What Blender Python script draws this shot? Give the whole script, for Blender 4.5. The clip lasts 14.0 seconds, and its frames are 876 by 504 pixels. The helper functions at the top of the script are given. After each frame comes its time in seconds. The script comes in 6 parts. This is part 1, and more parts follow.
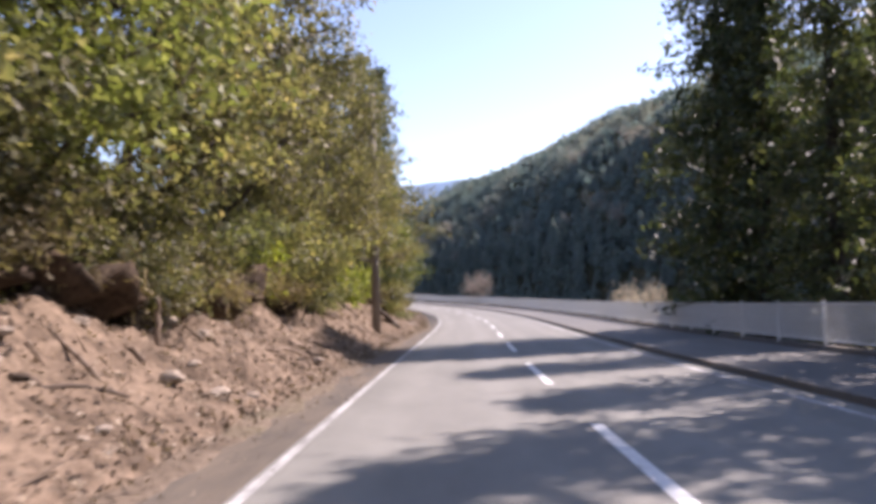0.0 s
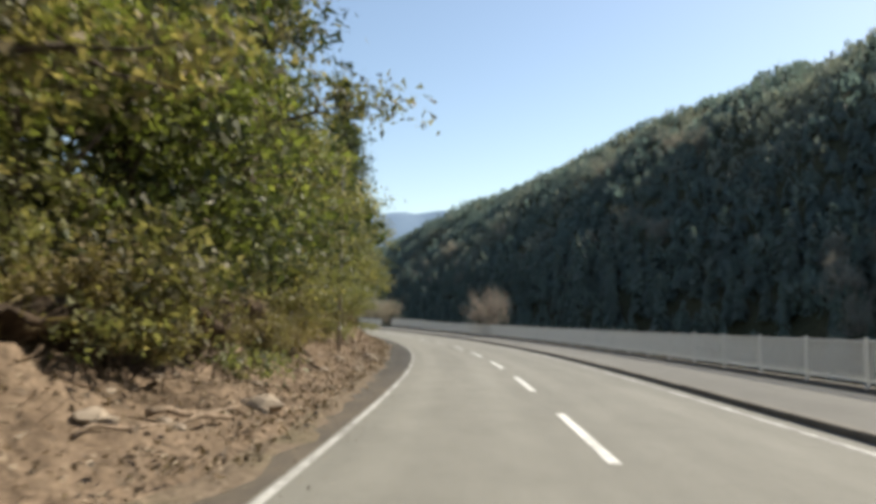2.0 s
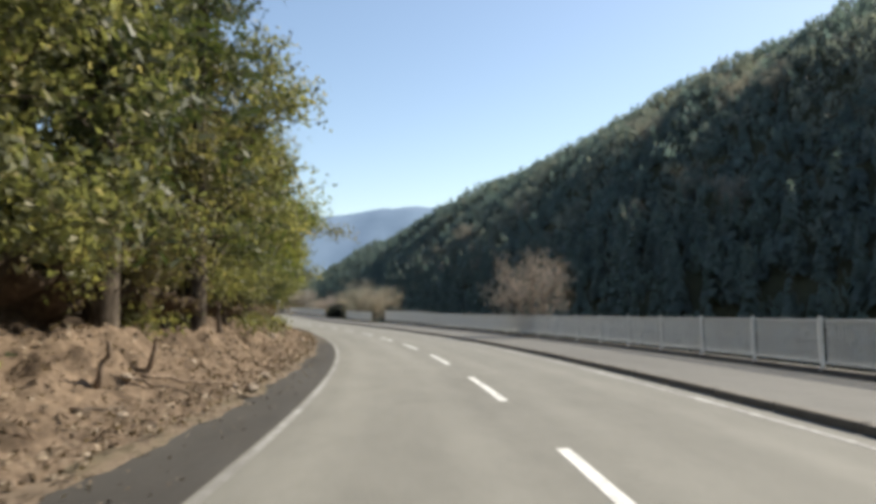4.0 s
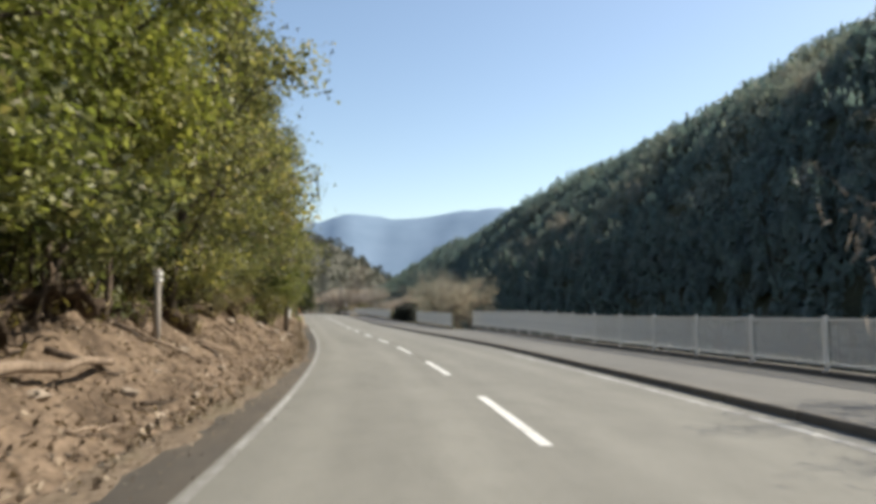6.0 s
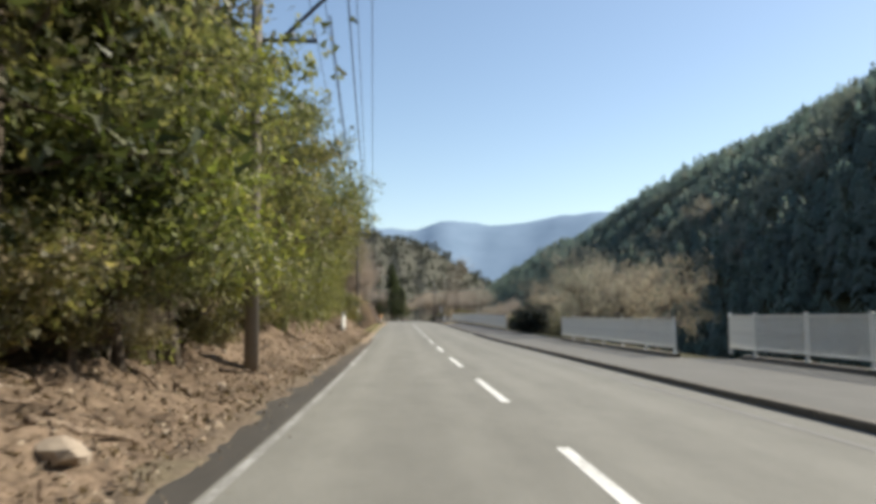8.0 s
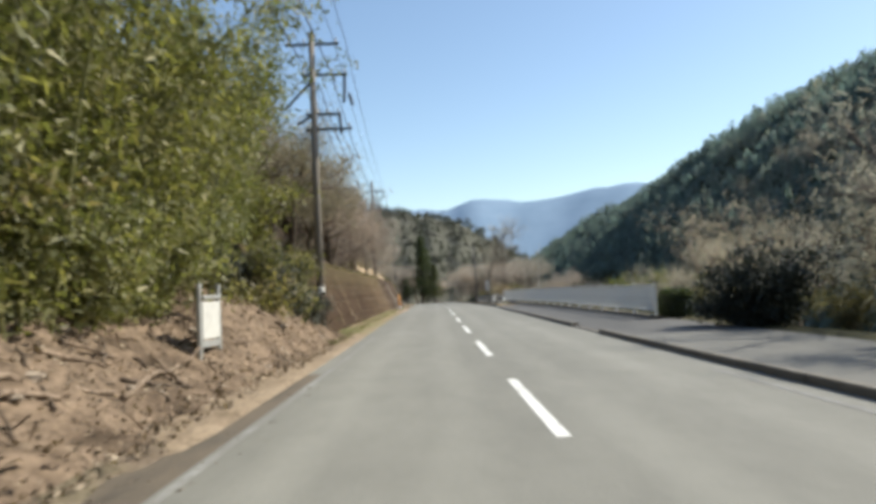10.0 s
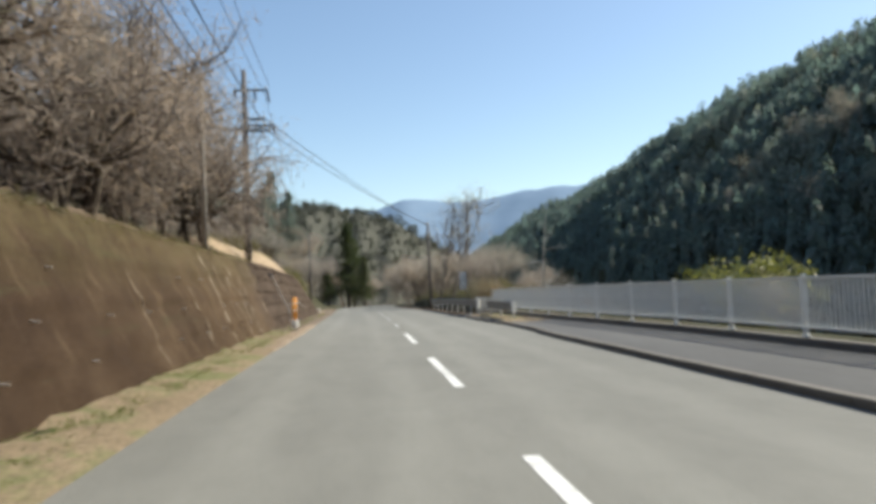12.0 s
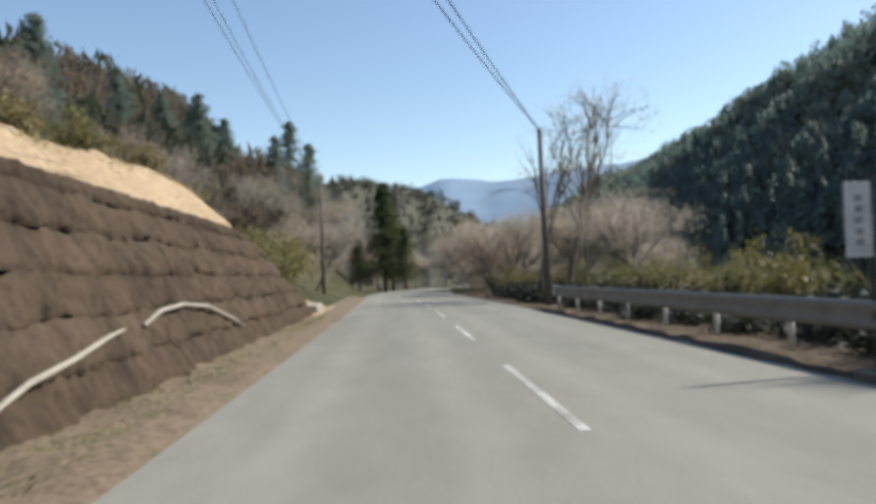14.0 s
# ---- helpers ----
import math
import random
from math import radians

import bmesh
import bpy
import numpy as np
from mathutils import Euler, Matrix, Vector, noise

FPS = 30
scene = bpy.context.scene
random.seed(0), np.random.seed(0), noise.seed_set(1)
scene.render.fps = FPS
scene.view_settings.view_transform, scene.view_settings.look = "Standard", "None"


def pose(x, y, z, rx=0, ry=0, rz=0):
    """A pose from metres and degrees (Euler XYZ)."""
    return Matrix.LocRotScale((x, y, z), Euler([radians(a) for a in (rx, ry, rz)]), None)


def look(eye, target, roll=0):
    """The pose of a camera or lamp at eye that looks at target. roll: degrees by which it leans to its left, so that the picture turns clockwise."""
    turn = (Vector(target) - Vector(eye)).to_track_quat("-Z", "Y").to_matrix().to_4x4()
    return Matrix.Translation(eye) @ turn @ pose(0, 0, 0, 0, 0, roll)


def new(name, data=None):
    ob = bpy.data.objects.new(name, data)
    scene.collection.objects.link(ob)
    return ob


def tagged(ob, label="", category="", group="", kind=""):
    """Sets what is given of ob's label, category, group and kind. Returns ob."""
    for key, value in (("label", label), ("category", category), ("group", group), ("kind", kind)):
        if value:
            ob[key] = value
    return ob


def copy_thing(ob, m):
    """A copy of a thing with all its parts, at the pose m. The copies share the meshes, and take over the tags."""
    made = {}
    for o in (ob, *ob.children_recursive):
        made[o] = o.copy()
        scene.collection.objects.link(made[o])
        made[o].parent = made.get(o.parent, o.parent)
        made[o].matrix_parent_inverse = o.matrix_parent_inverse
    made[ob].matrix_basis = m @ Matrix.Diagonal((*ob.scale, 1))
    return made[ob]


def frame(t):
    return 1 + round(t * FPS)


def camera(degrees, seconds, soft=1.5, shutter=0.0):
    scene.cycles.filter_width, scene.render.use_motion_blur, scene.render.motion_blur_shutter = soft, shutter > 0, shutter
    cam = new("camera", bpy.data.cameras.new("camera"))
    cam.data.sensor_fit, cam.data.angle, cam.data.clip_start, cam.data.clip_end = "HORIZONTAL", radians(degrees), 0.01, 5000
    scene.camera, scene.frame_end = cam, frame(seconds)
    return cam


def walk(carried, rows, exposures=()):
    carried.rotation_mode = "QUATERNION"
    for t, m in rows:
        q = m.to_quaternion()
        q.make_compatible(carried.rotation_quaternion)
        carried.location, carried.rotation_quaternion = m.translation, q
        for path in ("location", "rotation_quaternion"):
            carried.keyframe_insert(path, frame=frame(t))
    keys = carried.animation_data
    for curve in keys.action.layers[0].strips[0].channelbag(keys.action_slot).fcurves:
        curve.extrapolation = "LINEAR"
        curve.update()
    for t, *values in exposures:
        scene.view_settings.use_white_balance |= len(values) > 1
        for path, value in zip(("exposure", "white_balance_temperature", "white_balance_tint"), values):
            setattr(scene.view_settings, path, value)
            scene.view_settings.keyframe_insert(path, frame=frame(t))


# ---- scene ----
# A country road along a wooded valley. All places are given along the road: s metres on, d metres to the right of the
# centre line, h metres above the road surface.
cam = camera(62.25, 14.0, soft=4.4, shutter=0.15)
PATH = [
    (0, (-1.429, -20.030, 2.314), (-1.504, -18.033, 2.373), -1.33),
    (0.5, (-1.506, -12.187, 1.943), (-1.586, -10.191, 2.034), -1.16),
    (1, (-1.618, -4.385, 1.590), (-1.695, -2.389, 1.700), -0.59),
    (1.5, (-1.572, 3.471, 1.255), (-1.643, 5.465, 1.396), 1.02),
    (2, (-1.509, 11.832, 0.924), (-1.600, 13.825, 1.064), 0.86),
    (2.5, (-1.627, 19.895, 0.628), (-1.709, 21.889, 0.763), 0.74),
    (3, (-1.692, 27.828, 0.358), (-1.777, 29.822, 0.492), 0.30),
    (3.5, (-1.816, 35.644, 0.109), (-1.923, 37.637, 0.237), -0.26),
    (5.8, (-6.209, 70.918, -0.799), (-6.523, 72.889, -0.676), 0.58),
    (6, (-6.939, 73.976, -0.864), (-7.294, 75.940, -0.731), 0.01),
    (6.5, (-8.968, 81.567, -1.017), (-9.409, 83.511, -0.865), 0.86),
    (7, (-11.139, 89.010, -1.159), (-11.649, 90.937, -0.998), 0.61),
    (7.5, (-13.350, 96.425, -1.293), (-13.924, 98.334, -1.133), -0.06),
    (8, (-15.818, 103.781, -1.424), (-16.432, 105.678, -1.271), -0.17),
    (8.2, (-16.862, 106.779, -1.477), (-17.487, 108.673, -1.327), -0.64),
    (10.4, (-29.253, 139.998, -1.921), (-29.962, 141.865, -1.824), -2.43),
    (10.5, (-29.888, 141.455, -1.932), (-30.593, 143.324, -1.836), -2.20),
    (11, (-32.774, 148.882, -1.978), (-33.472, 150.754, -1.903), -2.33),
    (11.5, (-35.627, 156.660, -2.009), (-36.230, 158.565, -1.933), -2.65),
    (12, (-38.598, 164.417, -2.030), (-39.113, 166.347, -1.934), -2.24),
    (12.5, (-41.329, 171.651, -2.051), (-41.861, 173.578, -1.973), -2.77),
    (13, (-44.184, 178.670, -2.080), (-44.735, 180.591, -2.014), -1.93),
    (13.5, (-47.048, 185.935, -2.121), (-47.634, 187.847, -2.065), -1.61),
    (14, (-49.854, 193.209, -2.176), (-50.474, 195.110, -2.131), -2.04),
]
walk(cam, [(t, look(eye, target, roll)) for t, eye, target, roll in PATH],
     [(0.0, 1.18, 6650, 30), (0.5, 1.05, 7000, 25), (1.0, 0.9, 7200, 18), (1.5, 0.68, 7400, 7), (2.5, 0.63, 7300, 9), (8.0, 0.6, 7100, 8), (10.5, 0.68, 6800, 6), (12.0, 0.6, 6850, 6), (14.0, 0.58, 6780, 7)])

# ---- world and sun ----
SUN_EL, SUN_AZ = radians(43), radians(55)      # azimuth to the right of +y
world = bpy.data.worlds.new("sky")
scene.world = world
world.use_nodes = True
wn = world.node_tree
sky = wn.nodes.new("ShaderNodeTexSky")
sky.sky_type, sky.sun_disc = "NISHITA", False
sky.sun_elevation, sky.sun_rotation = SUN_EL, SUN_AZ
sky.air_density, sky.dust_density, sky.ozone_density = 1.0, 0.5, 2.0
wn.nodes["Background"].inputs["Strength"].default_value = 0.122
wn.links.new(sky.outputs["Color"], wn.nodes["Background"].inputs["Color"])
sun = new("sun", bpy.data.lights.new("sun", "SUN"))
sun.data.energy, sun.data.angle, sun.data.color = 4.5, radians(0.6), (1.0, 0.95, 0.87)
sun.matrix_world = look((math.sin(SUN_AZ) * 100, math.cos(SUN_AZ) * 100, math.tan(SUN_EL) * 100), (0, 0, 0))

# ---- the road's line ----
NODE = np.arange(-20, 331, 25.0)
KH = [-0.00116, -0.00073, 0.00276, 0.00524, 0.00468, 0.00257, -0.0001, 0.0001, -0.00028, 0.00051, 0.00055, 0.00055, 0.00055, 0.00055, 0.00055]
KV = [0.000204, 0.0004, 0.000287, 0.000298, 0.00017, 0.000033, 0.000323, 0.000282, -0.000164, -0.000256, -0.000115, -0.000051, -0.000023, -0.000011, -0.000006]
LS = np.arange(-200, 1500, 1.0)


def running(values, at_zero):
    total = np.cumsum(values)
    return total - np.interp(0, LS, total) + at_zero


L_TURN = running(np.interp(LS, NODE, KH, left=0, right=0), 0)
L_X, L_Y = running(-np.sin(L_TURN), 0), running(np.cos(L_TURN), 0)
L_Z = running(running(np.interp(LS, NODE, KV, left=0, right=0), -0.0427), 0)


def places(s, d, h):
    """World places of arrays of s, d, h."""
    s, d, h = np.broadcast_arrays(np.asarray(s, float), np.asarray(d, float), np.asarray(h, float))
    t = np.interp(s, LS, L_TURN)
    return np.stack([np.interp(s, LS, L_X) + d * np.cos(t), np.interp(s, LS, L_Y) + d * np.sin(t), np.interp(s, LS, L_Z) + h], -1)


def at(s, d, h=0.0):
    return Vector(places(s, d, h).tolist())


def turn_at(s):
    return float(np.interp(s, LS, L_TURN))


def stand(s, d, h=0.0, turn=0.0, size=1.0, lean=(0, 0)):
    """The pose of a thing that stands at s, d, h: its y along the road, turned by degrees to the left."""
    return Matrix.LocRotScale(at(s, d, h), Euler((radians(lean[0]), radians(lean[1]), turn_at(s) + radians(turn))), (size,) * 3)


def smooth(a, b, x):
    u = np.clip((np.asarray(x, float) - a) / (b - a), 0, 1)
    return u * u * (3 - 2 * u)


def wavy(x, y, scale, seed=0):
    """Cheap smooth noise of arrays, about -1 to 1."""
    rng, out = np.random.default_rng(seed), 0
    for _ in range(7):
        a, p, k = rng.uniform(0, 6.28), rng.uniform(0, 6.28), rng.uniform(0.6, 1.7) / scale * 6.28
        out = out + np.sin((x * np.cos(a) + y * np.sin(a)) * k + p)
    return out / 3.2


def wall_top(s):
    return 2.85 + 0.02 * smooth(180, 198, s) - 2.35 * smooth(221.5, 231, s)


def kerb_shift(s):
    return 0.25 * smooth(92, 106, s) * (1 - smooth(132, 150, s)) + 0.2 * smooth(190, 194, s) * (1 - smooth(197, 203, s))


def footway_height(s):
    return 0.112 - 0.022 * smooth(165, 190, s)


def fence_shift(s):
    return 1.3 * smooth(98, 126, s)


def bank_edge(s):
    """How far out the leaf litter begins, beyond the asphalt shoulder."""
    return np.interp(s, [-20, 15, 21, 32, 38, 46, 60, 75, 83, 90, 97, 103, 112, 119, 150], [4.2, 4.1, 3.75, 4.35, 4.4, 4.65, 4.55, 4.3, 4.16, 4.0, 3.72, 3.8, 3.9, 4.15, 4.0]) + 0.07 * wavy(s, 0 * s, 2.5, 81)


def far_fence(s):
    return 6.75 - 0.62 * smooth(186, 202, s) - 0.38 * smooth(201, 209, s)


def left_height(s, d):
    """The ground on the hill's side, d < -3.7: a bank, and a retaining wall from 163 to 228 m."""
    o = -np.asarray(d, float)
    set_back = np.interp(s, [22, 35, 48, 60, 72], [0, 0.75, 1.6, 0.8, 0])
    o = o - set_back
    low = np.interp(s, [17, 22, 32, 38, 76, 88, 104, 111, 115, 124, 131, 140, 148], [1, 0.55, 0.55, 0.8, 0.9, 0.9, 0.95, 0.9, 0.52, 0.52, 0.85, 1, 0.92])
    bank = 0.02 + 1.35 * low * smooth(4.1, 7.2, o) + 0.5 * np.maximum(o - 7, 0) * smooth(7, 10, o)
    bank = bank + 0.16 * wavy(s, o, 4.5, 1) * smooth(4.2, 6, o) + 0.8 * wavy(s, o, 17, 2) * smooth(8, 16, o)
    bank = bank - 0.3 * np.exp(-((s - 10.6) / 1.5) ** 2) * smooth(4.2, 5.0, o) * (1 - smooth(5.6, 6.6, o))
    bank = bank + 0.72 * smooth(4.25, 5.3, o) * smooth(150, 156, s) * (1 - smooth(160.3, 163, s)) * (1 - 0.6 * smooth(6, 8, o))
    cut = smooth(199, 204, s)
    behind = (0.42 + (0.26 + 0.19 * smooth(214, 222, s)) * cut) * np.clip(o - 6.3, 0, 2.4 - 0.5 * cut) + 0.22 * np.maximum(o - 8.7, 0) + 0.2 * np.maximum(o - 12, 0)
    top = wall_top(s) - 0.1 + 0.75 * smooth(221.5, 226, s) * (1 - smooth(229.5, 235, s)) * smooth(6.1, 6.9, o)
    foot = np.where(s < 162.9, bank, -0.02 + 0.1 * smooth(3.8, 4.8, o))
    wall = np.where(o < 6.05, foot, behind + top)
    inwall = smooth(155.5, 157.5, s) * (1 - smooth(231, 239, s))
    later = 0.05 + 0.6 * smooth(5, 7, o) + np.interp(s, [230, 280, 316, 373, 430], [0.54, 0.64, 0.84, 1.1, 1.15]) * np.clip(o - 8, 0, 37)
    later = later + 6.5 * smooth(4, 13, o) * (1 - smooth(18, 27, o)) * smooth(275, 315, s)
    base = bank + (later - bank) * smooth(200, 230, s)
    return base * (1 - inwall) + wall * inwall


RIDGE_S = [-200, 200, 250, 300, 350, 365, 390, 410, 465, 524, 607, 667, 720]
RIDGE_H = [64, 64.5, 64.5, 61, 62, 58, 54, 50, 48, 44, 29, 14, 2]


def right_height(s, d):
    """The ground on the river's side, d > 3.6: pavement, river bed, and the far hill."""
    ridge = np.interp(s, RIDGE_S, RIDGE_H) - 2.2 - 1.0 * smooth(260, 330, s) - 3.0 * smooth(225, 260, s) * (1 - smooth(340, 370, s))
    d = np.asarray(d, float)
    e = d - fence_shift(s) * (1 - smooth(129, 136, s))
    step = -0.1 - 2.0 * smooth(7.3, 9.5, e) - 6.5 * smooth(9, 22, d)
    flat = -0.1 + 0.23 * smooth(7.1, 7.8, d) - 1.0 * smooth(8, 14, d) - 6 * smooth(14, 40, d)
    near = step + (flat - step) * smooth(127, 139, s)
    up = (ridge + 9.5) * (1 - (1 - np.clip((d - 48) / 87, 0, 1)) ** 1.8) - 0.15 * np.maximum(d - 135, 0)
    return near + up + 2.2 * wavy(s, d, 40, 3) * smooth(60, 90, d)


def ground_height(s, d):
    return np.where(np.asarray(d) < 0, left_height(s, d), right_height(s, d))


# ---- building ----
def mesh_object(name, verts, faces, mat, parent=None, label="", soft=False, uvs=None):
    me = bpy.data.meshes.new(name)
    me.from_pydata([tuple(map(float, v)) for v in verts], [], [tuple(map(int, f)) for f in faces])
    if soft:
        me.polygons.foreach_set("use_smooth", [True] * len(me.polygons))
    if uvs is not None:
        layer = me.uv_layers.new(name="road")
        flat = np.asarray(uvs, np.float32)[np.fromiter((lp.vertex_index for lp in me.loops), int, len(me.loops))]
        layer.data.foreach_set("uv", flat.ravel())
    me.materials.append(mat)
    me.update()
    ob = new(name, me)
    if parent is not None:
        ob.parent = parent
    if label:
        ob["label"] = label
    return ob


def part(name, bm, material, parent, label="", soft=False):
    me = bpy.data.meshes.new(name)
    bm.to_mesh(me)
    bm.free()
    if soft:
        me.polygons.foreach_set("use_smooth", [True] * len(me.polygons))
    me.materials.append(material)
    ob = new(name, me)
    ob.parent = parent
    if label:
        ob["label"] = label
    return ob


def share(name, mesh, parent, m=None, label=""):
    ob = new(name, mesh)
    ob.parent = parent
    if m is not None:
        ob.matrix_basis = m
    if label:
        ob["label"] = label
    return ob


def thing(name, m, label, category, group="", kind=""):
    ob = new(name)
    ob.empty_display_size = 0.2
    ob.matrix_basis = m
    return tagged(ob, label, category, group, kind)


def box(bm, size, centre=(0, 0, 0), bevel=0.0, rot=(0, 0, 0)):
    made = bmesh.ops.create_cube(bm, size=1.0)["verts"]
    bmesh.ops.scale(bm, vec=size, verts=made)
    if bevel:
        edges = list({e for v in made for e in v.link_edges})
        made = bmesh.ops.bevel(bm, geom=edges, offset=bevel, segments=2, affect="EDGES", profile=0.5)["verts"]
    turn = Euler([radians(a) for a in rot]).to_matrix()
    bmesh.ops.rotate(bm, cent=(0, 0, 0), matrix=turn, verts=made)
    bmesh.ops.translate(bm, vec=centre, verts=made)


def rod(bm, a, b, ra, rb=None, sides=10):
    """A tapered round bar from a to b."""
    a, b = Vector(a), Vector(b)
    rb = ra if rb is None else rb
    made = bmesh.ops.create_cone(bm, cap_ends=True, segments=sides, radius1=ra, radius2=rb, depth=(b - a).length)["verts"]
    turn = (b - a).to_track_quat("Z", "Y").to_matrix()
    bmesh.ops.rotate(bm, cent=(0, 0, 0), matrix=turn, verts=made)
    bmesh.ops.translate(bm, vec=(a + b) / 2, verts=made)


def sheet(ss, ds, hs, wrap=None):
    """Vertices, faces and road coordinates of a grid over arrays of s (rows) and d (columns)."""
    sg, dg = np.meshgrid(ss, ds, indexing="ij")
    v = places(sg, dg, hs(sg, dg) if callable(hs) else np.broadcast_to(hs, sg.shape))
    n, m = sg.shape
    i = (np.arange(n - 1)[:, None] * m + np.arange(m - 1)[None]).ravel()
    f = np.stack([i, i + 1, i + m + 1, i + m], -1)
    return v.reshape(-1, 3), f, np.stack([sg.ravel(), dg.ravel()], -1)


# ---- materials ----
class Nodes:
    def __init__(self, name, rough=0.8, metal=0.0, spec=0.3):
        self.mat = bpy.data.materials.new(name)
        self.mat.use_nodes = True
        self.t = self.mat.node_tree
        self.b = self.t.nodes["Principled BSDF"]
        self.b.inputs["Roughness"].default_value = rough
        self.b.inputs["Metallic"].default_value = metal
        self.b.inputs["Specular IOR Level"].default_value = spec

    def node(self, kind, **inputs):
        n = self.t.nodes.new(kind)
        for key, value in inputs.items():
            sock = n.inputs[key.replace("_", " ")]
            if hasattr(value, "is_output"):
                self.t.links.new(value, sock)
            else:
                sock.default_value = value
        return n

    def coords(self, what="Object", scale=(1, 1, 1)):
        src = self.node("ShaderNodeTexCoord").outputs[what]
        m = self.node("ShaderNodeMapping", Vector=src, Scale=scale)
        return m.outputs["Vector"]

    def noise(self, scale, detail=4.0, rough=0.6, vec=None):
        n = self.node("ShaderNodeTexNoise", Scale=scale, Detail=detail, Roughness=rough)
        if vec is not None:
            self.t.links.new(vec, n.inputs["Vector"])
        return n.outputs["Fac"]

    def ramp(self, fac, stops):
        r = self.t.nodes.new("ShaderNodeValToRGB")
        self.t.links.new(fac, r.inputs["Fac"])
        el = r.color_ramp.elements
        while len(el) < len(stops):
            el.new(0.5)
        for e, (p, c) in zip(el, stops):
            e.position, e.color = p, (*c, 1) if len(c) == 3 else c
        return r.outputs["Color"]

    def mix(self, fac, a, b, mode="MIX"):
        m = self.t.nodes.new("ShaderNodeMix")
        m.data_type, m.blend_type = "RGBA", mode
        for sock, value in ((m.inputs["Factor"], fac), (m.inputs[6], a), (m.inputs[7], b)):
            if hasattr(value, "is_output"):
                self.t.links.new(value, sock)
            else:
                sock.default_value = value if not isinstance(value, tuple) or len(value) == 4 else (*value, 1)
        return m.outputs[2]

    def colour(self, out):
        self.t.links.new(out, self.b.inputs["Base Color"])
        return self

    def bump(self, height, strength=0.5, dist=0.02):
        n = self.node("ShaderNodeBump", Height=height, Strength=strength, Distance=dist)
        self.t.links.new(n.outputs["Normal"], self.b.inputs["Normal"])
        return self


def grey(v):
    return (v, v, v)


def asphalt(name, dark, light, warm=0.96, tracks=True):
    k = Nodes(name, 0.85, 0, 0.3)
    uv = k.coords("UV")
    fine = k.noise(60, 3, 0.8, uv)
    blotch = k.noise(0.35, 4, 0.6, k.coords("UV", (0.12, 1.0, 1)))
    base = k.ramp(blotch, [(0.3, (dark, dark * 0.98, dark * warm)), (0.7, (light, light * 0.98, light * warm))])
    grain = k.ramp(fine, [(0.25, grey(0.62)), (0.5, grey(1.0)), (0.8, grey(1.25))])
    col = k.mix(1.0, base, grain, "MULTIPLY")
    patch = k.noise(1.1, 6, 0.75, k.coords("UV", (0.45, 1.0, 1)))
    col = k.mix(1.0, col, k.ramp(patch, [(0.3, grey(0.88)), (0.5, grey(1.0)), (0.72, grey(1.1))]), "MULTIPLY")
    if tracks:
        sep = k.node("ShaderNodeSeparateXYZ", Vector=k.coords("UV"))
        wave = k.node("ShaderNodeMath", **{})
        wave.operation = "SINE"
        mul = k.node("ShaderNodeMath")
        mul.operation = "MULTIPLY_ADD"
        k.t.links.new(sep.outputs["Y"], mul.inputs[0])
        mul.inputs[1].default_value, mul.inputs[2].default_value = 3.9, -1.2
        k.t.links.new(mul.outputs[0], wave.inputs[0])
        col = k.mix(1.0, col, k.ramp(wave.outputs[0], [(0.0, grey(0.94)), (1.0, grey(1.03))]), "MULTIPLY")
    k.colour(col)
    return k.bump(fine, 0.25, 0.008).mat


def painted_line(name, worn, light=0.78):
    """Road paint: worn from 0 (fresh) to 1 (gone)."""
    k = Nodes(name, 0.7, 0, 0.3)
    uv = k.coords("UV")
    wear, big = k.noise(5, 9, 0.8, uv), k.noise(0.5, 3, 0.6, uv)
    both = k.mix(0.35, wear, big)
    edge = 0.3 + 0.3 * worn
    col = k.mix(k.ramp(both, [(edge - 0.03, grey(0)), (edge + 0.12, grey(1))]), (0.2, 0.195, 0.18), (light, light, light * 0.96))
    return k.colour(col).bump(wear, 0.2, 0.005).mat


def earth(name, stops, scale=1.2, strength=0.9, fine=14.0):
    k = Nodes(name, 0.95, 0, 0.15)
    pos = k.coords("Object")
    n1, n2 = k.noise(scale, 6, 0.7, pos), k.noise(fine, 5, 0.75, pos)
    col = k.ramp(n1, stops)
    col = k.mix(1.0, col, k.ramp(n2, [(0.28, grey(0.35)), (0.5, grey(0.95)), (0.75, grey(1.5))]), "MULTIPLY")
    return k.colour(col).bump(n2, strength, 0.06).mat


def leafy(name, stops, translucent=0.35, rough=0.55, shine=(1.1, 1.2, 0.6, 1), sheen=0.0):
    """Leaves: each one its own shade. sheen: soft gloss at a slant, which pales the far woods like haze."""
    k = Nodes(name, rough, 0, 0.5)
    k.b.inputs["Sheen Weight"].default_value, k.b.inputs["Sheen Roughness"].default_value = sheen, 0.6
    isl = k.t.nodes.new("ShaderNodeNewGeometry").outputs["Random Per Island"]
    ob = k.t.nodes.new("ShaderNodeObjectInfo").outputs["Random"]
    col = k.ramp(isl, stops)
    col = k.mix(1.0, col, k.ramp(ob, [(0.0, (0.75, 0.8, 0.75)), (0.5, (1.0, 1.0, 1.0)), (1.0, (1.15, 1.08, 0.95))]), "MULTIPLY")
    k.colour(col)
    tr = k.node("ShaderNodeBsdfTranslucent", Color=k.mix(1.0, col, shine, "MULTIPLY"))
    ms = k.node("ShaderNodeMixShader", Fac=translucent)
    k.t.links.new(k.b.outputs[0], ms.inputs[1])
    k.t.links.new(tr.outputs[0], ms.inputs[2])
    k.t.links.new(ms.outputs[0], k.t.nodes["Material Output"].inputs["Surface"])
    return k.mat


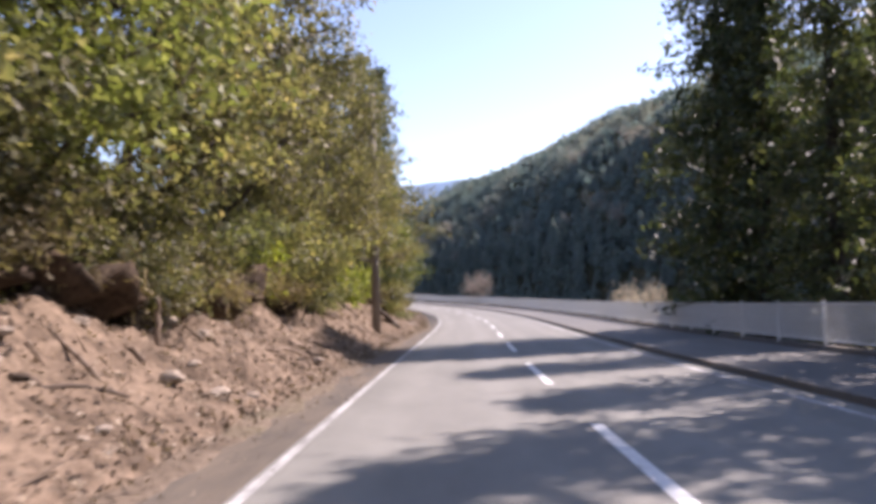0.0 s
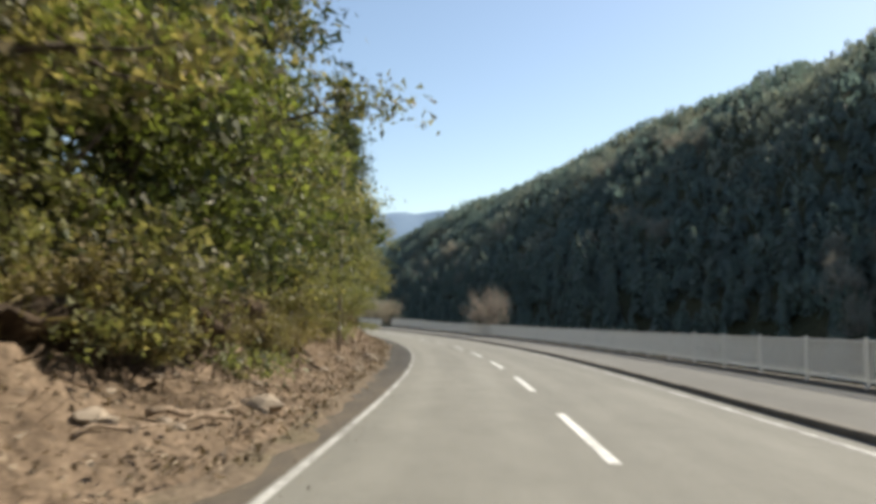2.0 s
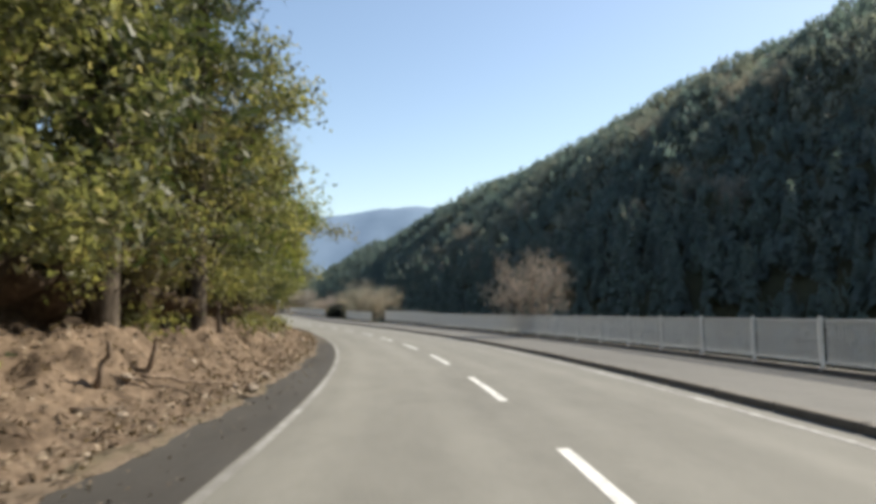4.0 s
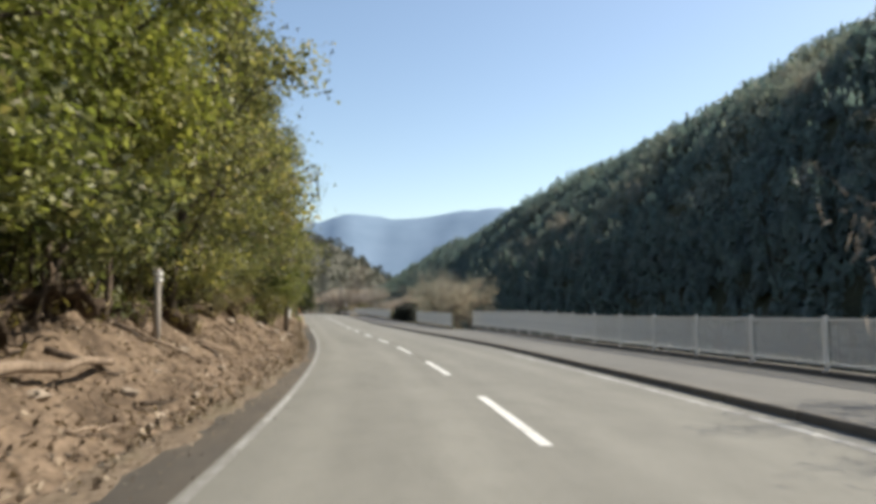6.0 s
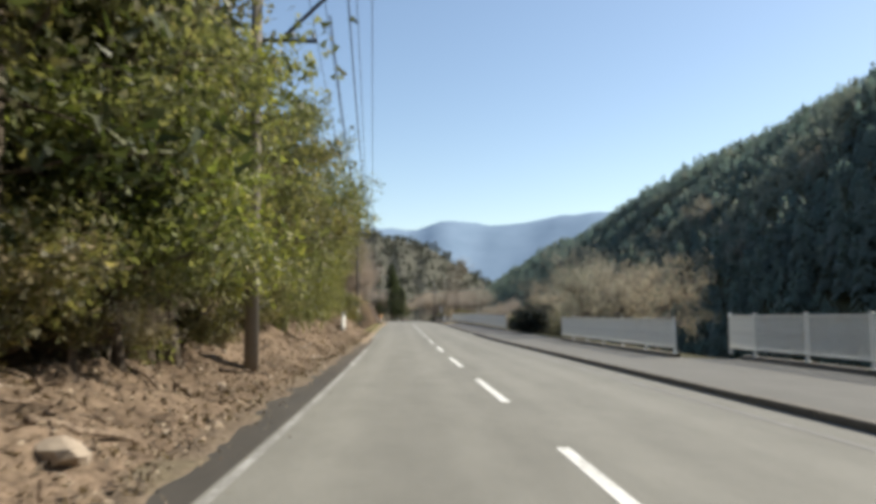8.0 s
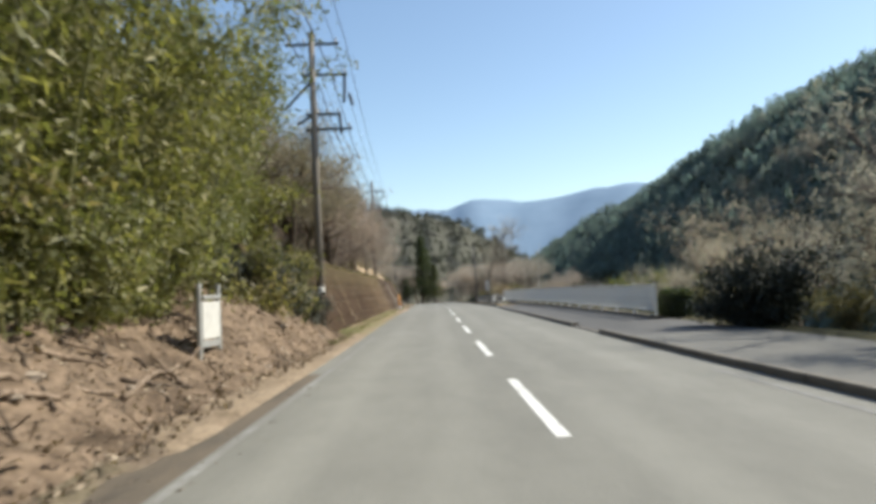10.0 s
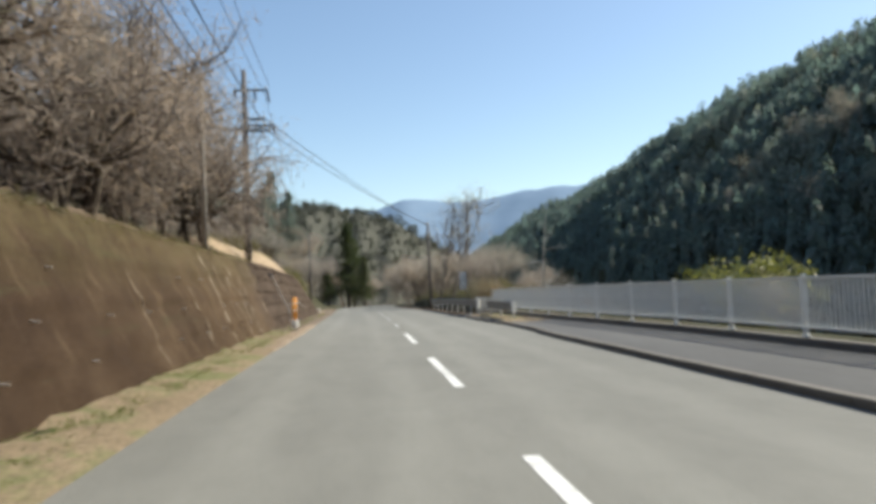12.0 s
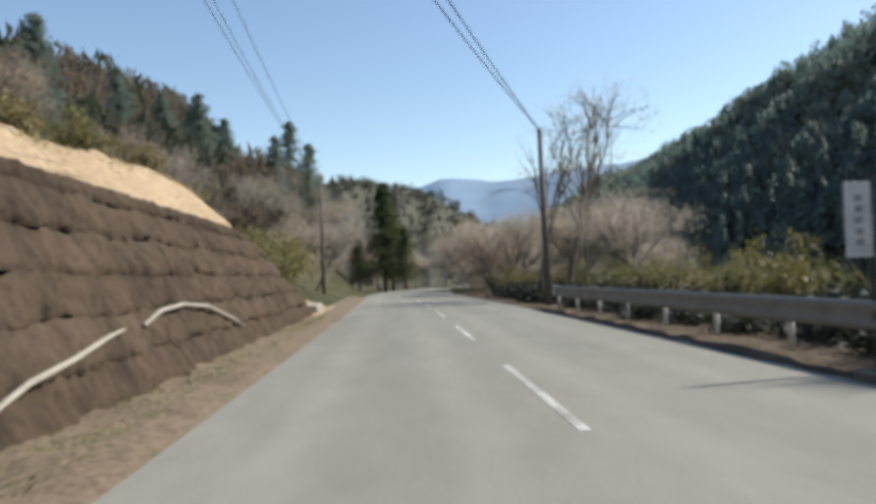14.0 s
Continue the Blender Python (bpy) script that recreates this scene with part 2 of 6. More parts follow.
def bark(name, dark, light, scale=3.0):
    k = Nodes(name, 0.9, 0, 0.2)
    v = k.coords("Object", (1, 1, 0.25))
    n1, n2 = k.noise(scale * 5, 5, 0.7, v), k.noise(scale * 0.4, 3, 0.6, k.coords("Object"))
    col = k.mix(k.ramp(n1, [(0.35, grey(0)), (0.7, grey(1))]), dark, light)
    col = k.mix(1.0, col, k.ramp(n2, [(0.3, grey(0.7)), (0.7, grey(1.2))]), "MULTIPLY")
    return k.colour(col).bump(n1, 0.6, 0.03).mat


def plain(name, col, rough=0.6, metal=0.0, wear=0.25, scale=4.0, dirt=(0.12, 0.1, 0.08)):
    """Paint, concrete or metal with dirt and fine grain."""
    k = Nodes(name, rough, metal, 0.4)
    pos = k.coords("Object")
    n1, n2 = k.noise(scale, 5, 0.7, pos), k.noise(scale * 12, 3, 0.7, pos)
    c = k.mix(k.ramp(n1, [(0.45, grey(0)), (0.85, grey(wear * 2))]), col, dirt)
    c = k.mix(1.0, c, k.ramp(n2, [(0.3, grey(0.85)), (0.7, grey(1.1))]), "MULTIPLY")
    return k.colour(c).bump(n2, 0.25, 0.01).mat


M_ROAD = asphalt("road_asphalt", 0.19, 0.235, 0.87)
def dusty_asphalt():
    """Dark newer asphalt with dirt washed over it in some stretches."""
    k = Nodes("shoulder_asphalt", 0.88, 0, 0.25)
    uv = k.coords("UV")
    fine, blotch = k.noise(55, 3, 0.8, uv), k.noise(0.6, 5, 0.65, k.coords("UV", (0.3, 1.0, 1)))
    base = k.ramp(blotch, [(0.3, (0.042, 0.04, 0.037)), (0.7, (0.07, 0.067, 0.062))])
    along = k.node("ShaderNodeMapRange", Value=k.node("ShaderNodeSeparateXYZ", Vector=uv).outputs["X"])
    along.inputs["From Min"].default_value, along.inputs["From Max"].default_value = -40.0, 160.0
    dirty = k.ramp(along.outputs["Result"], [(0.0, grey(0.75)), (0.27, grey(0.7)), (0.345, grey(0.45)), (0.4, grey(0.06)), (0.59, grey(0.08)), (0.64, grey(0.6)), (0.69, grey(0.45)), (0.74, grey(0.1)), (0.82, grey(0.2)), (0.92, grey(0.7))])
    spread = k.ramp(k.noise(1.6, 5, 0.7, k.coords("UV", (0.35, 1.0, 1))), [(0.3, grey(0.25)), (0.65, grey(1.0))])
    col = k.mix(k.mix(1.0, dirty, spread, "MULTIPLY"), base, (0.2, 0.158, 0.115))
    col = k.mix(1.0, col, k.ramp(fine, [(0.25, grey(0.65)), (0.5, grey(1.0)), (0.8, grey(1.25))]), "MULTIPLY")
    return k.colour(col).bump(fine, 0.25, 0.008).mat


M_SHOULDER = dusty_asphalt()
M_PATH = asphalt("pavement_asphalt", 0.125, 0.17, 0.9, False)
M_DARKPATH = asphalt("darker_pavement_asphalt", 0.085, 0.12, 0.95, False)
M_LINE = painted_line("road_paint", 0.25, 0.68)
M_EDGE = painted_line("edge_paint", 0.5, 0.5)
M_FADED = painted_line("faded_edge_paint", 0.66, 0.42)
M_SCUFFED = painted_line("scuffed_edge_paint", 0.62, 0.42)
M_WORN = painted_line("worn_road_paint", 0.58, 0.52)
M_OLDLINE = painted_line("old_road_paint", 0.58, 0.62)
M_FAINT = painted_line("faint_road_paint", 0.78, 0.34)
M_KERB = plain("kerb_concrete", (0.18, 0.165, 0.143), 0.9, 0, 0.4, 2.0, (0.1, 0.085, 0.07))
M_LITTER = earth("leaf_litter", [(0.25, (0.035, 0.027, 0.019)), (0.42, (0.122, 0.088, 0.062)), (0.55, (0.228, 0.168, 0.12)), (0.66, (0.16, 0.117, 0.083)), (0.8, (0.07, 0.056, 0.036))], 0.9, 1.0, 7)
M_DRYLEAF = leafy("dry_leaf", [(0.0, (0.045, 0.034, 0.023)), (0.4, (0.155, 0.112, 0.076)), (0.8, (0.29, 0.22, 0.152)), (1.0, (0.46, 0.38, 0.29))], 0.1, 0.8)
M_SAND = earth("sandy_slope", [(0.3, (0.33, 0.245, 0.16)), (0.55, (0.4, 0.305, 0.205)), (0.8, (0.45, 0.35, 0.245))], 0.7, 0.6, 9)
M_STRAW = leafy("straw", [(0.0, (0.4, 0.31, 0.21)), (0.6, (0.52, 0.42, 0.29)), (1.0, (0.62, 0.52, 0.38))], 0.2, 0.8)
# Brown verge soil, its base colour darkened for shade under the guard rail.
M_VERGESOIL = earth("darkened_verge_soil", [(0.3, (0.06, 0.045, 0.032)), (0.55, (0.12, 0.092, 0.065)), (0.8, (0.2, 0.16, 0.11))], 0.9, 0.8, 12)
M_SCARP = earth("root_bound_soil", [(0.3, (0.035, 0.026, 0.019)), (0.55, (0.085, 0.062, 0.044)), (0.8, (0.165, 0.122, 0.085))], 1.6, 1.0, 9)
M_DIRT = earth("bare_dirt", [(0.3, (0.13, 0.1, 0.074)), (0.5, (0.2, 0.155, 0.115)), (0.62, (0.165, 0.138, 0.094)), (0.8, (0.25, 0.198, 0.148))], 0.8, 0.7, 11)
M_PALEDIRT = earth("pale_dirt", [(0.3, (0.21, 0.158, 0.11)), (0.55, (0.31, 0.24, 0.172)), (0.8, (0.38, 0.305, 0.225))], 0.8, 0.6, 11)
M_YELLOW = leafy("yellow_green_leaf", [(0.0, (0.14, 0.17, 0.03)), (0.5, (0.28, 0.33, 0.06)), (1.0, (0.45, 0.46, 0.12))], 0.45)
M_ROCK = plain("rock", (0.34, 0.28, 0.22), 0.95, 0, 0.4, 3.0)
M_DEADWOOD = bark("dead_wood", (0.12, 0.085, 0.06), (0.36, 0.28, 0.21))
M_PALETWIG = leafy("pale_twig", [(0.0, (0.36, 0.33, 0.275)), (0.6, (0.51, 0.47, 0.4)), (1.0, (0.62, 0.58, 0.5))], 0.55, 0.8, (1.05, 1.05, 0.98, 1))
M_SILVER = leafy("silvery_twig", [(0.0, (0.36, 0.34, 0.29)), (0.6, (0.5, 0.47, 0.41)), (1.0, (0.62, 0.59, 0.53))], 0.5, 0.8, (1.0, 1.0, 0.95, 1))
M_ORANGE = plain("orange_plastic", (0.75, 0.3, 0.03), 0.5, 0, 0.12, 5.0)
M_WHITE = plain("white_paint", (0.75, 0.75, 0.72), 0.5, 0, 0.15, 4.0)
M_FOREST = earth("forest_floor", [(0.3, (0.03, 0.035, 0.018)), (0.55, (0.07, 0.065, 0.035)), (0.8, (0.11, 0.09, 0.05))], 0.12, 0.8, 2.5)
M_GRASS = earth("verge_grass", [(0.3, (0.2, 0.15, 0.095)), (0.48, (0.28, 0.215, 0.14)), (0.56, (0.2, 0.19, 0.095)), (0.8, (0.14, 0.16, 0.06))], 0.7, 0.7, 14)
M_FENCE = plain("fence_paint", (0.84, 0.84, 0.8), 0.5, 0, 0.15, 6.0)
M_CONCRETE = plain("pole_concrete", (0.33, 0.3, 0.265), 0.85, 0, 0.3, 2.0)
M_GREYPOLE = plain("weathered_pole", (0.21, 0.19, 0.165), 0.85, 0, 0.35, 1.6)
M_BOARD = plain("weathered_board", (0.58, 0.58, 0.55), 0.6, 0, 0.25, 3.0)
M_STEEL = plain("galvanised_steel", (0.42, 0.43, 0.42), 0.5, 0.4, 0.3, 3.0)
M_RAIL = plain("weathered_rail_steel", (0.24, 0.235, 0.22), 0.6, 0.25, 0.35, 2.0)
M_DARK = plain("dark_fitting", (0.04, 0.04, 0.045), 0.5, 0, 0.2, 5.0)
M_WIRE = plain("cable_black", (0.03, 0.03, 0.035), 0.6, 0, 0.1, 5.0)
M_DARKPOLE = plain("dark_pole", (0.13, 0.12, 0.115), 0.85, 0, 0.3, 2.0)
M_WOODPOLE = bark("pole_timber", (0.05, 0.04, 0.032), (0.16, 0.12, 0.09))
M_BARK = bark("tree_bark", (0.04, 0.032, 0.025), (0.16, 0.13, 0.1))
M_LIMB = bark("grey_limb", (0.11, 0.09, 0.076), (0.3, 0.255, 0.22))
M_PALEBARK = bark("pale_bark", (0.16, 0.135, 0.11), (0.36, 0.31, 0.26))
M_BUDTWIG = leafy("budding_twig", [(0.0, (0.2, 0.178, 0.125)), (0.6, (0.31, 0.275, 0.2)), (1.0, (0.41, 0.36, 0.27))], 0.45, 0.8, (1.0, 1.0, 0.88, 1))
M_DRYBRUSH = leafy("dry_brush", [(0.0, (0.15, 0.12, 0.075)), (0.6, (0.26, 0.215, 0.14)), (1.0, (0.36, 0.3, 0.2))], 0.42, 0.8)
M_ROSETWIG = leafy("rosy_twig", [(0.0, (0.34, 0.305, 0.265)), (0.6, (0.46, 0.415, 0.365)), (1.0, (0.56, 0.51, 0.455))], 0.5, 0.8, (1.02, 0.98, 0.95, 1))
M_WHITEBARK = bark("white_bark", (0.42, 0.4, 0.35), (0.66, 0.64, 0.58))
M_TWIG = leafy("bare_twig", [(0.0, (0.26, 0.22, 0.19)), (0.6, (0.4, 0.345, 0.305)), (1.0, (0.51, 0.45, 0.4))], 0.52, 0.8, (1.0, 0.97, 0.92, 1))
M_LEAF = leafy("broad_leaf", [(0.0, (0.078, 0.09, 0.046)), (0.4, (0.163, 0.178, 0.09)), (0.75, (0.255, 0.262, 0.135)), (0.93, (0.32, 0.305, 0.16)), (1.0, (0.4, 0.345, 0.22))], 0.54, 0.54, (1.1, 1.12, 0.66, 1))
M_OLIVE = leafy("olive_leaf", [(0.0, (0.075, 0.075, 0.042)), (0.4, (0.15, 0.14, 0.08)), (0.75, (0.245, 0.215, 0.125)), (1.0, (0.36, 0.295, 0.2))], 0.52)
M_SUNLEAF = leafy("sunny_leaf", [(0.0, (0.115, 0.13, 0.042)), (0.5, (0.215, 0.235, 0.085)), (1.0, (0.34, 0.335, 0.145))], 0.46)
M_BLADE = leafy("verge_blade", [(0.0, (0.1, 0.125, 0.035)), (0.6, (0.19, 0.21, 0.07)), (1.0, (0.3, 0.28, 0.14))], 0.35, 0.7)
M_BAMBOO = leafy("bamboo_leaf", [(0.0, (0.1, 0.108, 0.05)), (0.5, (0.185, 0.192, 0.088)), (1.0, (0.31, 0.292, 0.15))], 0.45)
M_NEEDLE = leafy("cedar_needle", [(0.0, (0.04, 0.055, 0.03)), (0.6, (0.085, 0.105, 0.05)), (1.0, (0.15, 0.15, 0.075))], 0.35)
# Base colour lifted and blued to put aerial haze into the far cedars.
M_HAZYTREE = leafy("hazy_hill_cedar", [(0.0, (0.104, 0.138, 0.123)), (0.6, (0.122, 0.158, 0.139)), (1.0, (0.14, 0.178, 0.156))], 0.5, 0.7, (1.35, 1.52, 1.5, 1), 0.3)
M_SLOPECEDAR = leafy("slope_cedar", [(0.0, (0.058, 0.066, 0.047)), (0.6, (0.085, 0.092, 0.066)), (1.0, (0.115, 0.118, 0.086))], 0.45, 0.8, (1.0, 1.05, 0.9, 1))
M_DARKBUSH = leafy("dark_bush_leaf", [(0.0, (0.03, 0.036, 0.03)), (0.6, (0.048, 0.055, 0.045)), (1.0, (0.07, 0.076, 0.06))], 0.15, 0.75, (1.0, 1.05, 0.9, 1))
M_SCRUB = leafy("riverside_leaf", [(0.0, (0.1, 0.092, 0.055)), (0.5, (0.165, 0.148, 0.09)), (1.0, (0.24, 0.205, 0.13))], 0.4)
M_DRYGRASS = leafy("dry_grass", [(0.0, (0.13, 0.105, 0.055)), (0.5, (0.22, 0.18, 0.1)), (1.0, (0.32, 0.265, 0.16))], 0.3, 0.7)
M_SPUR = leafy("spur_grey_wood", [(0.0, (0.062, 0.067, 0.054)), (0.6, (0.076, 0.08, 0.064)), (1.0, (0.092, 0.094, 0.076))], 0.35, 0.8, (1.0, 1.0, 0.96, 1), 0.1)
# Pale wood; its sheen and bluish transmission also lift it towards haze.
M_HILLPALE = leafy("hill_grey_wood", [(0.0, (0.165, 0.18, 0.15)), (0.6, (0.205, 0.22, 0.18)), (1.0, (0.245, 0.255, 0.215))], 0.5, 0.7, (1.15, 1.25, 1.2, 1), 0.4)
M_HILLBARE = leafy("hill_bare_wood", [(0.0, (0.13, 0.109, 0.086)), (0.6, (0.15, 0.127, 0.101)), (1.0, (0.172, 0.149, 0.121))], 0.55, 0.8, (1.0, 0.97, 0.9, 1))

# ---- ground, road, pavement ----
def build_ground():
    ss = np.r_[np.arange(-200, -40, 10), np.arange(-40, 270, 2.0), np.arange(270, 460, 6), np.arange(460, 900, 20), np.arange(900, 1401, 100)]
    ds = np.r_[-150, -130, -110, -95, -80, -68, -58, -49, -41, -34, -28, -23, -19, -16, -13.5, -11.5, -10, -8.8, -7.8, -7, -6.4, -6.1, -6.0, -5.4, -4.9, -4.3, -3.9,
               3.9, 5.5, 7.2, 7.8, 8.6, 9.6, 11, 13, 16, 20, 25, 32, 40, 48, 55, 62, 69, 76, 83, 90, 97, 104, 111, 118, 125, 133, 142, 155, 170, 190, 220, 260]
    v, f, uv = sheet(ss, ds, lambda s, d: np.where(np.abs(d) < 3.91, -0.2, ground_height(s, d) - 0.35 * smooth(-9.4, -8.9, d) * (d < 0) * (s < 165)))
    n, m = len(ss), len(ds)
    grid = v.reshape(n, m, 3)
    far_l = grid[:, :1] + np.array([-3000.0, -1400, -40])
    far_r = grid[:, -1:] + np.array([3000.0, 1400, -40])
    grid = np.concatenate([far_l, grid, far_r], 1)
    fwd = np.array([-math.sin(L_TURN[-1]), math.cos(L_TURN[-1]), 0])
    grid = np.concatenate([grid[:1] - fwd * 1500, grid, grid[-1:] + fwd * 2600], 0)
    n, m = grid.shape[:2]
    i = (np.arange(n - 1)[:, None] * m + np.arange(m - 1)[None]).ravel()
    ob = mesh_object("ground", grid.reshape(-1, 3), np.stack([i, i + 1, i + m + 1, i + m], -1), M_FOREST, soft=True)
    tagged(ob, "dark leaf-strewn forest floor of the river valley", "ground", kind="structure")


def bend(s):
    """Far ahead the road swings away to the right."""
    return 0.0035 * np.maximum(np.asarray(s, float) - 262, 0) ** 2


def strip(name, s0, s1, d0, d1, h, mat, parent=None, label="", step=1.0, cols=2, drop=None, shift=None):
    ss = np.arange(s0, s1 + 0.01, step) if s1 - s0 > step else np.array([s0, s1])
    ds = np.linspace(d0, d1, cols)
    sg, dg = np.meshgrid(ss, ds, indexing="ij")
    hg = np.full(sg.shape, float(h)) if drop is None else h + drop(sg, dg)
    v = places(sg, dg + bend(sg) + (0 if shift is None else shift(sg, dg)), hg).reshape(-1, 3)
    n, m = sg.shape
    i = (np.arange(n - 1)[:, None] * m + np.arange(m - 1)[None]).ravel()
    return mesh_object(name, v, np.stack([i, i + 1, i + m + 1, i + m], -1), mat, parent, label, True, np.stack([sg.ravel(), dg.ravel()], -1))


DASH, DASH_AT, DASH_LONG = 8.962, 15.462, 4.62


def build_road():
    road = strip("road", -70, 400, -3.62, 4.0, 0.0, M_ROAD, step=1.0, cols=16)
    tagged(road, "sunlit light grey asphalt country road", "road", kind="structure")
    for s0, s1, worn in ((-70, 36, M_EDGE), (36, 74, M_FADED), (74, 128, M_SCUFFED)):
        strip("edge_line", s0, s1, -3.3, -3.2, 0.004, worn, road, "white painted edge line")
    strip("edge_line", 128, 138, -3.33, -3.18, 0.004, M_WORN, road, "worn white edge line")
    strip("edge_line", 138, 163, -3.3, -3.2, 0.004, M_FAINT, road, "nearly worn away edge line")
    strip("edge_line", -70, 100, 3.2, 3.34, 0.004, M_WORN, road, "worn white line beside the kerb")
    strip("edge_line", 100, 150, 3.2, 3.34, 0.004, M_FAINT, road, "nearly worn away line beside the kerb")
    for j in range(-9, 33):
        far = DASH_AT + j * DASH
        wide = 0.075 if far < 200 else 0.055
        strip("centre_dash", far - DASH_LONG, far, -wide, wide, 0.004, M_LINE if far < 196 else M_OLDLINE, road, step=0.77)
    # tar seams along the centre and the wheel tracks
    for s0, s1, d in ((96, 104, 0.02), (171, 176, 0.0), (196, 201, 0.03)):
        strip("tar_seam", s0, s1, d - 0.015, d + 0.015, 0.003, M_SHOULDER, road)
    sh = strip("road_shoulder", -70, 152, -5.9, -3.34, 0.004, M_SHOULDER, step=1.0, cols=12, drop=lambda s, d: -0.02 * np.maximum(-3.6 - d, 0) - 0.012 * smooth(-3.62, -3.8, d) - 0.3 * smooth(-4.8, -5.6, d) * (np.interp(s, [28, 35, 62, 70], [1, 0, 0, 1])))
    tagged(sh, "strip of darker newer asphalt along the road edge", "road shoulder", kind="structure")
    for s0, s1, mat, label in ((-70, 157, M_PATH, "light grey asphalt footway behind a concrete kerb"), (157, 210, M_DARKPATH, "darker asphalt footway behind a concrete kerb")):
        path = strip("pavement", s0, s1, 3.86, 7.35, 0.15, mat, step=1.0, cols=6,
                     drop=lambda s, d: footway_height(s) - 0.15 - 0.085 * smooth(158.6, 159.6, s) * (1 - smooth(163.0, 164.0, s)) * (1 - smooth(3.86, 5.2, d)),
                     shift=lambda s, d: kerb_shift(s) + (fence_shift(s) * (s < 128.6) - kerb_shift(s)) * (d - 3.86) / 3.49)
        tagged(path, label, "pavement", kind="structure")


def build_kerb():
    kerb = tagged(new("kerb"), "weathered concrete kerb stones along the footway", "kerb", kind="structure")
    rng = random.Random(5)
    bm = bmesh.new()
    box(bm, (0.17, 1.985, 0.3), (0, 0, 0.02), 0.018)
    me = bpy.data.meshes.new("kerb_stone")
    bm.to_mesh(me)
    bm.free()
    me.materials.append(M_KERB)
    s = -68.0
    while s < 209:
        gap = 159.5 < s < 163.0 or 204.2 < s < 207.2
        m = stand(s + 1, 3.78 + float(kerb_shift(s + 1)) + rng.uniform(-0.008, 0.008), -0.13 if gap else float(footway_height(s + 1)) - 0.15 + rng.uniform(-0.006, 0.004))
        slope = float(np.interp(s + 2, LS, L_Z) - np.interp(s, LS, L_Z)) / 2
        share("kerb_stone", me, kerb, m @ pose(0, 0, 0, math.degrees(slope), 0, 0))
        s += 2.0


# ---- fences ----
BAY = 2.742


def fence_bay(m, first):
    bay = thing("fence_section", m, "grey-white steel picket fence section beside the footway", "fence", "fence along the river")
    me = first
    share("post", me["post"], bay, pose(0, -BAY / 2, 0))
    share("top_rail", me["rail"], bay, pose(0, 0, 1.07))
    share("bottom_rail", me["rail"], bay, pose(0, 0, 0.16))
    for i in range(1, 22):
        share("picket", me["picket"], bay, pose(0, -BAY / 2 + i * BAY / 22, 0.615))
    return bay


def fence_meshes():
    out = {}
    for name, parts_ in (("post", [((0.075, 0.075, 1.16), (0, 0, 0.55)), ((0.09, 0.09, 0.02), (0, 0, 1.135)), ((0.14, 0.14, 0.02), (0, 0, 0.0))]),
                         ("rail", [((0.045, BAY - 0.06, 0.045), (0, 0, 0))]), ("picket", [((0.024, 0.044, 0.88), (0, 0, 0))])):
        bm = bmesh.new()
        for size, c in parts_:
            box(bm, size, c, 0.004 if name != "picket" else 0)
        me = bpy.data.meshes.new(name)
        bm.to_mesh(me)
        bm.free()
        me.materials.append(M_FENCE)
        out[name] = me
    return out


def build_fences():
    me = fence_meshes()
    for s0, s1, d0 in ((1.08 - 21 * BAY, 129.6, 7.45), (129.3, 146.0, 7.1), (164.3, 211.3, 6.75)):
        n = int((s1 - s0) / BAY)
        for i in range(n):
            s = s0 + BAY * (i + 0.5)
            slope = math.degrees(math.atan(float(np.interp(s + 1, LS, L_Z) - np.interp(s - 1, LS, L_Z)) / 2))
            d, turn = d0, 0.0
            if s < 128.6:
                d = d0 + float(fence_shift(s))
                turn = -math.degrees(math.atan(float(fence_shift(s + 1.3) - fence_shift(s - 1.3)) / 2.6))
            if s > 160:
                d = float(far_fence(s))
                turn = -math.degrees(math.atan(float(far_fence(s + 1.3) - far_fence(s - 1.3)) / 2.6))
            fence_bay(stand(s, d, 0.2 + 0.07 * float(smooth(100, 115, s)), turn) @ pose(0, 0, 0, slope) @ Matrix.Diagonal((1, 1, 1 + 0.1 * float(smooth(98, 116, s) * (1 - smooth(128, 130, s))), 1)), me)
    bay = fence_bay(stand(128.0, 8.72, 0.27) @ Matrix.Diagonal((1, 0.58, 1.1, 1)), me)
    share("post", me["post"], bay, pose(0, BAY / 2, 0))
    base = tagged(new("fence_plinth"), "low dark concrete plinth under the fence", "plinth", kind="structure")
    for s0, s1, d in ((-58, 128.6, 7.45), (129.3, 145.8, 7.1), (164.3, 211, 6.75)):
        ss = np.arange(s0, s1 + 0.1, 1.5)
        prof = [(-0.12, 0.12), (-0.12, 0.24), (-0.1, 0.26), (0.1, 0.26), (0.12, 0.24), (0.12, -0.3)]
        sg = np.repeat(ss, len(prof))
        dg, hg = np.tile([p[0] for p in prof], len(ss)) + d + 0.06 + (fence_shift(sg) if s1 < 129 else far_fence(sg) - 6.75 if s1 > 200 else 0), np.tile([p[1] for p in prof], len(ss))
        m = len(prof)
        f = [(i * m + k, i * m + k + 1, (i + 1) * m + k + 1, (i + 1) * m + k) for i in range(len(ss) - 1) for k in range(m - 1)]
        mesh_object("plinth_wall", places(sg, dg, hg - 0.02), f, M_KERB, base)


# ---- retaining wall ----
WALL = (156.5, 228.0)


def wall_face(s, u):
    """The face at s, u from foot (0) to top (1): d and h."""
    top = wall_top(s)
    return -4.75 - 1.3 * u * top / 3.05, -0.05 + (top + 0.05) * u


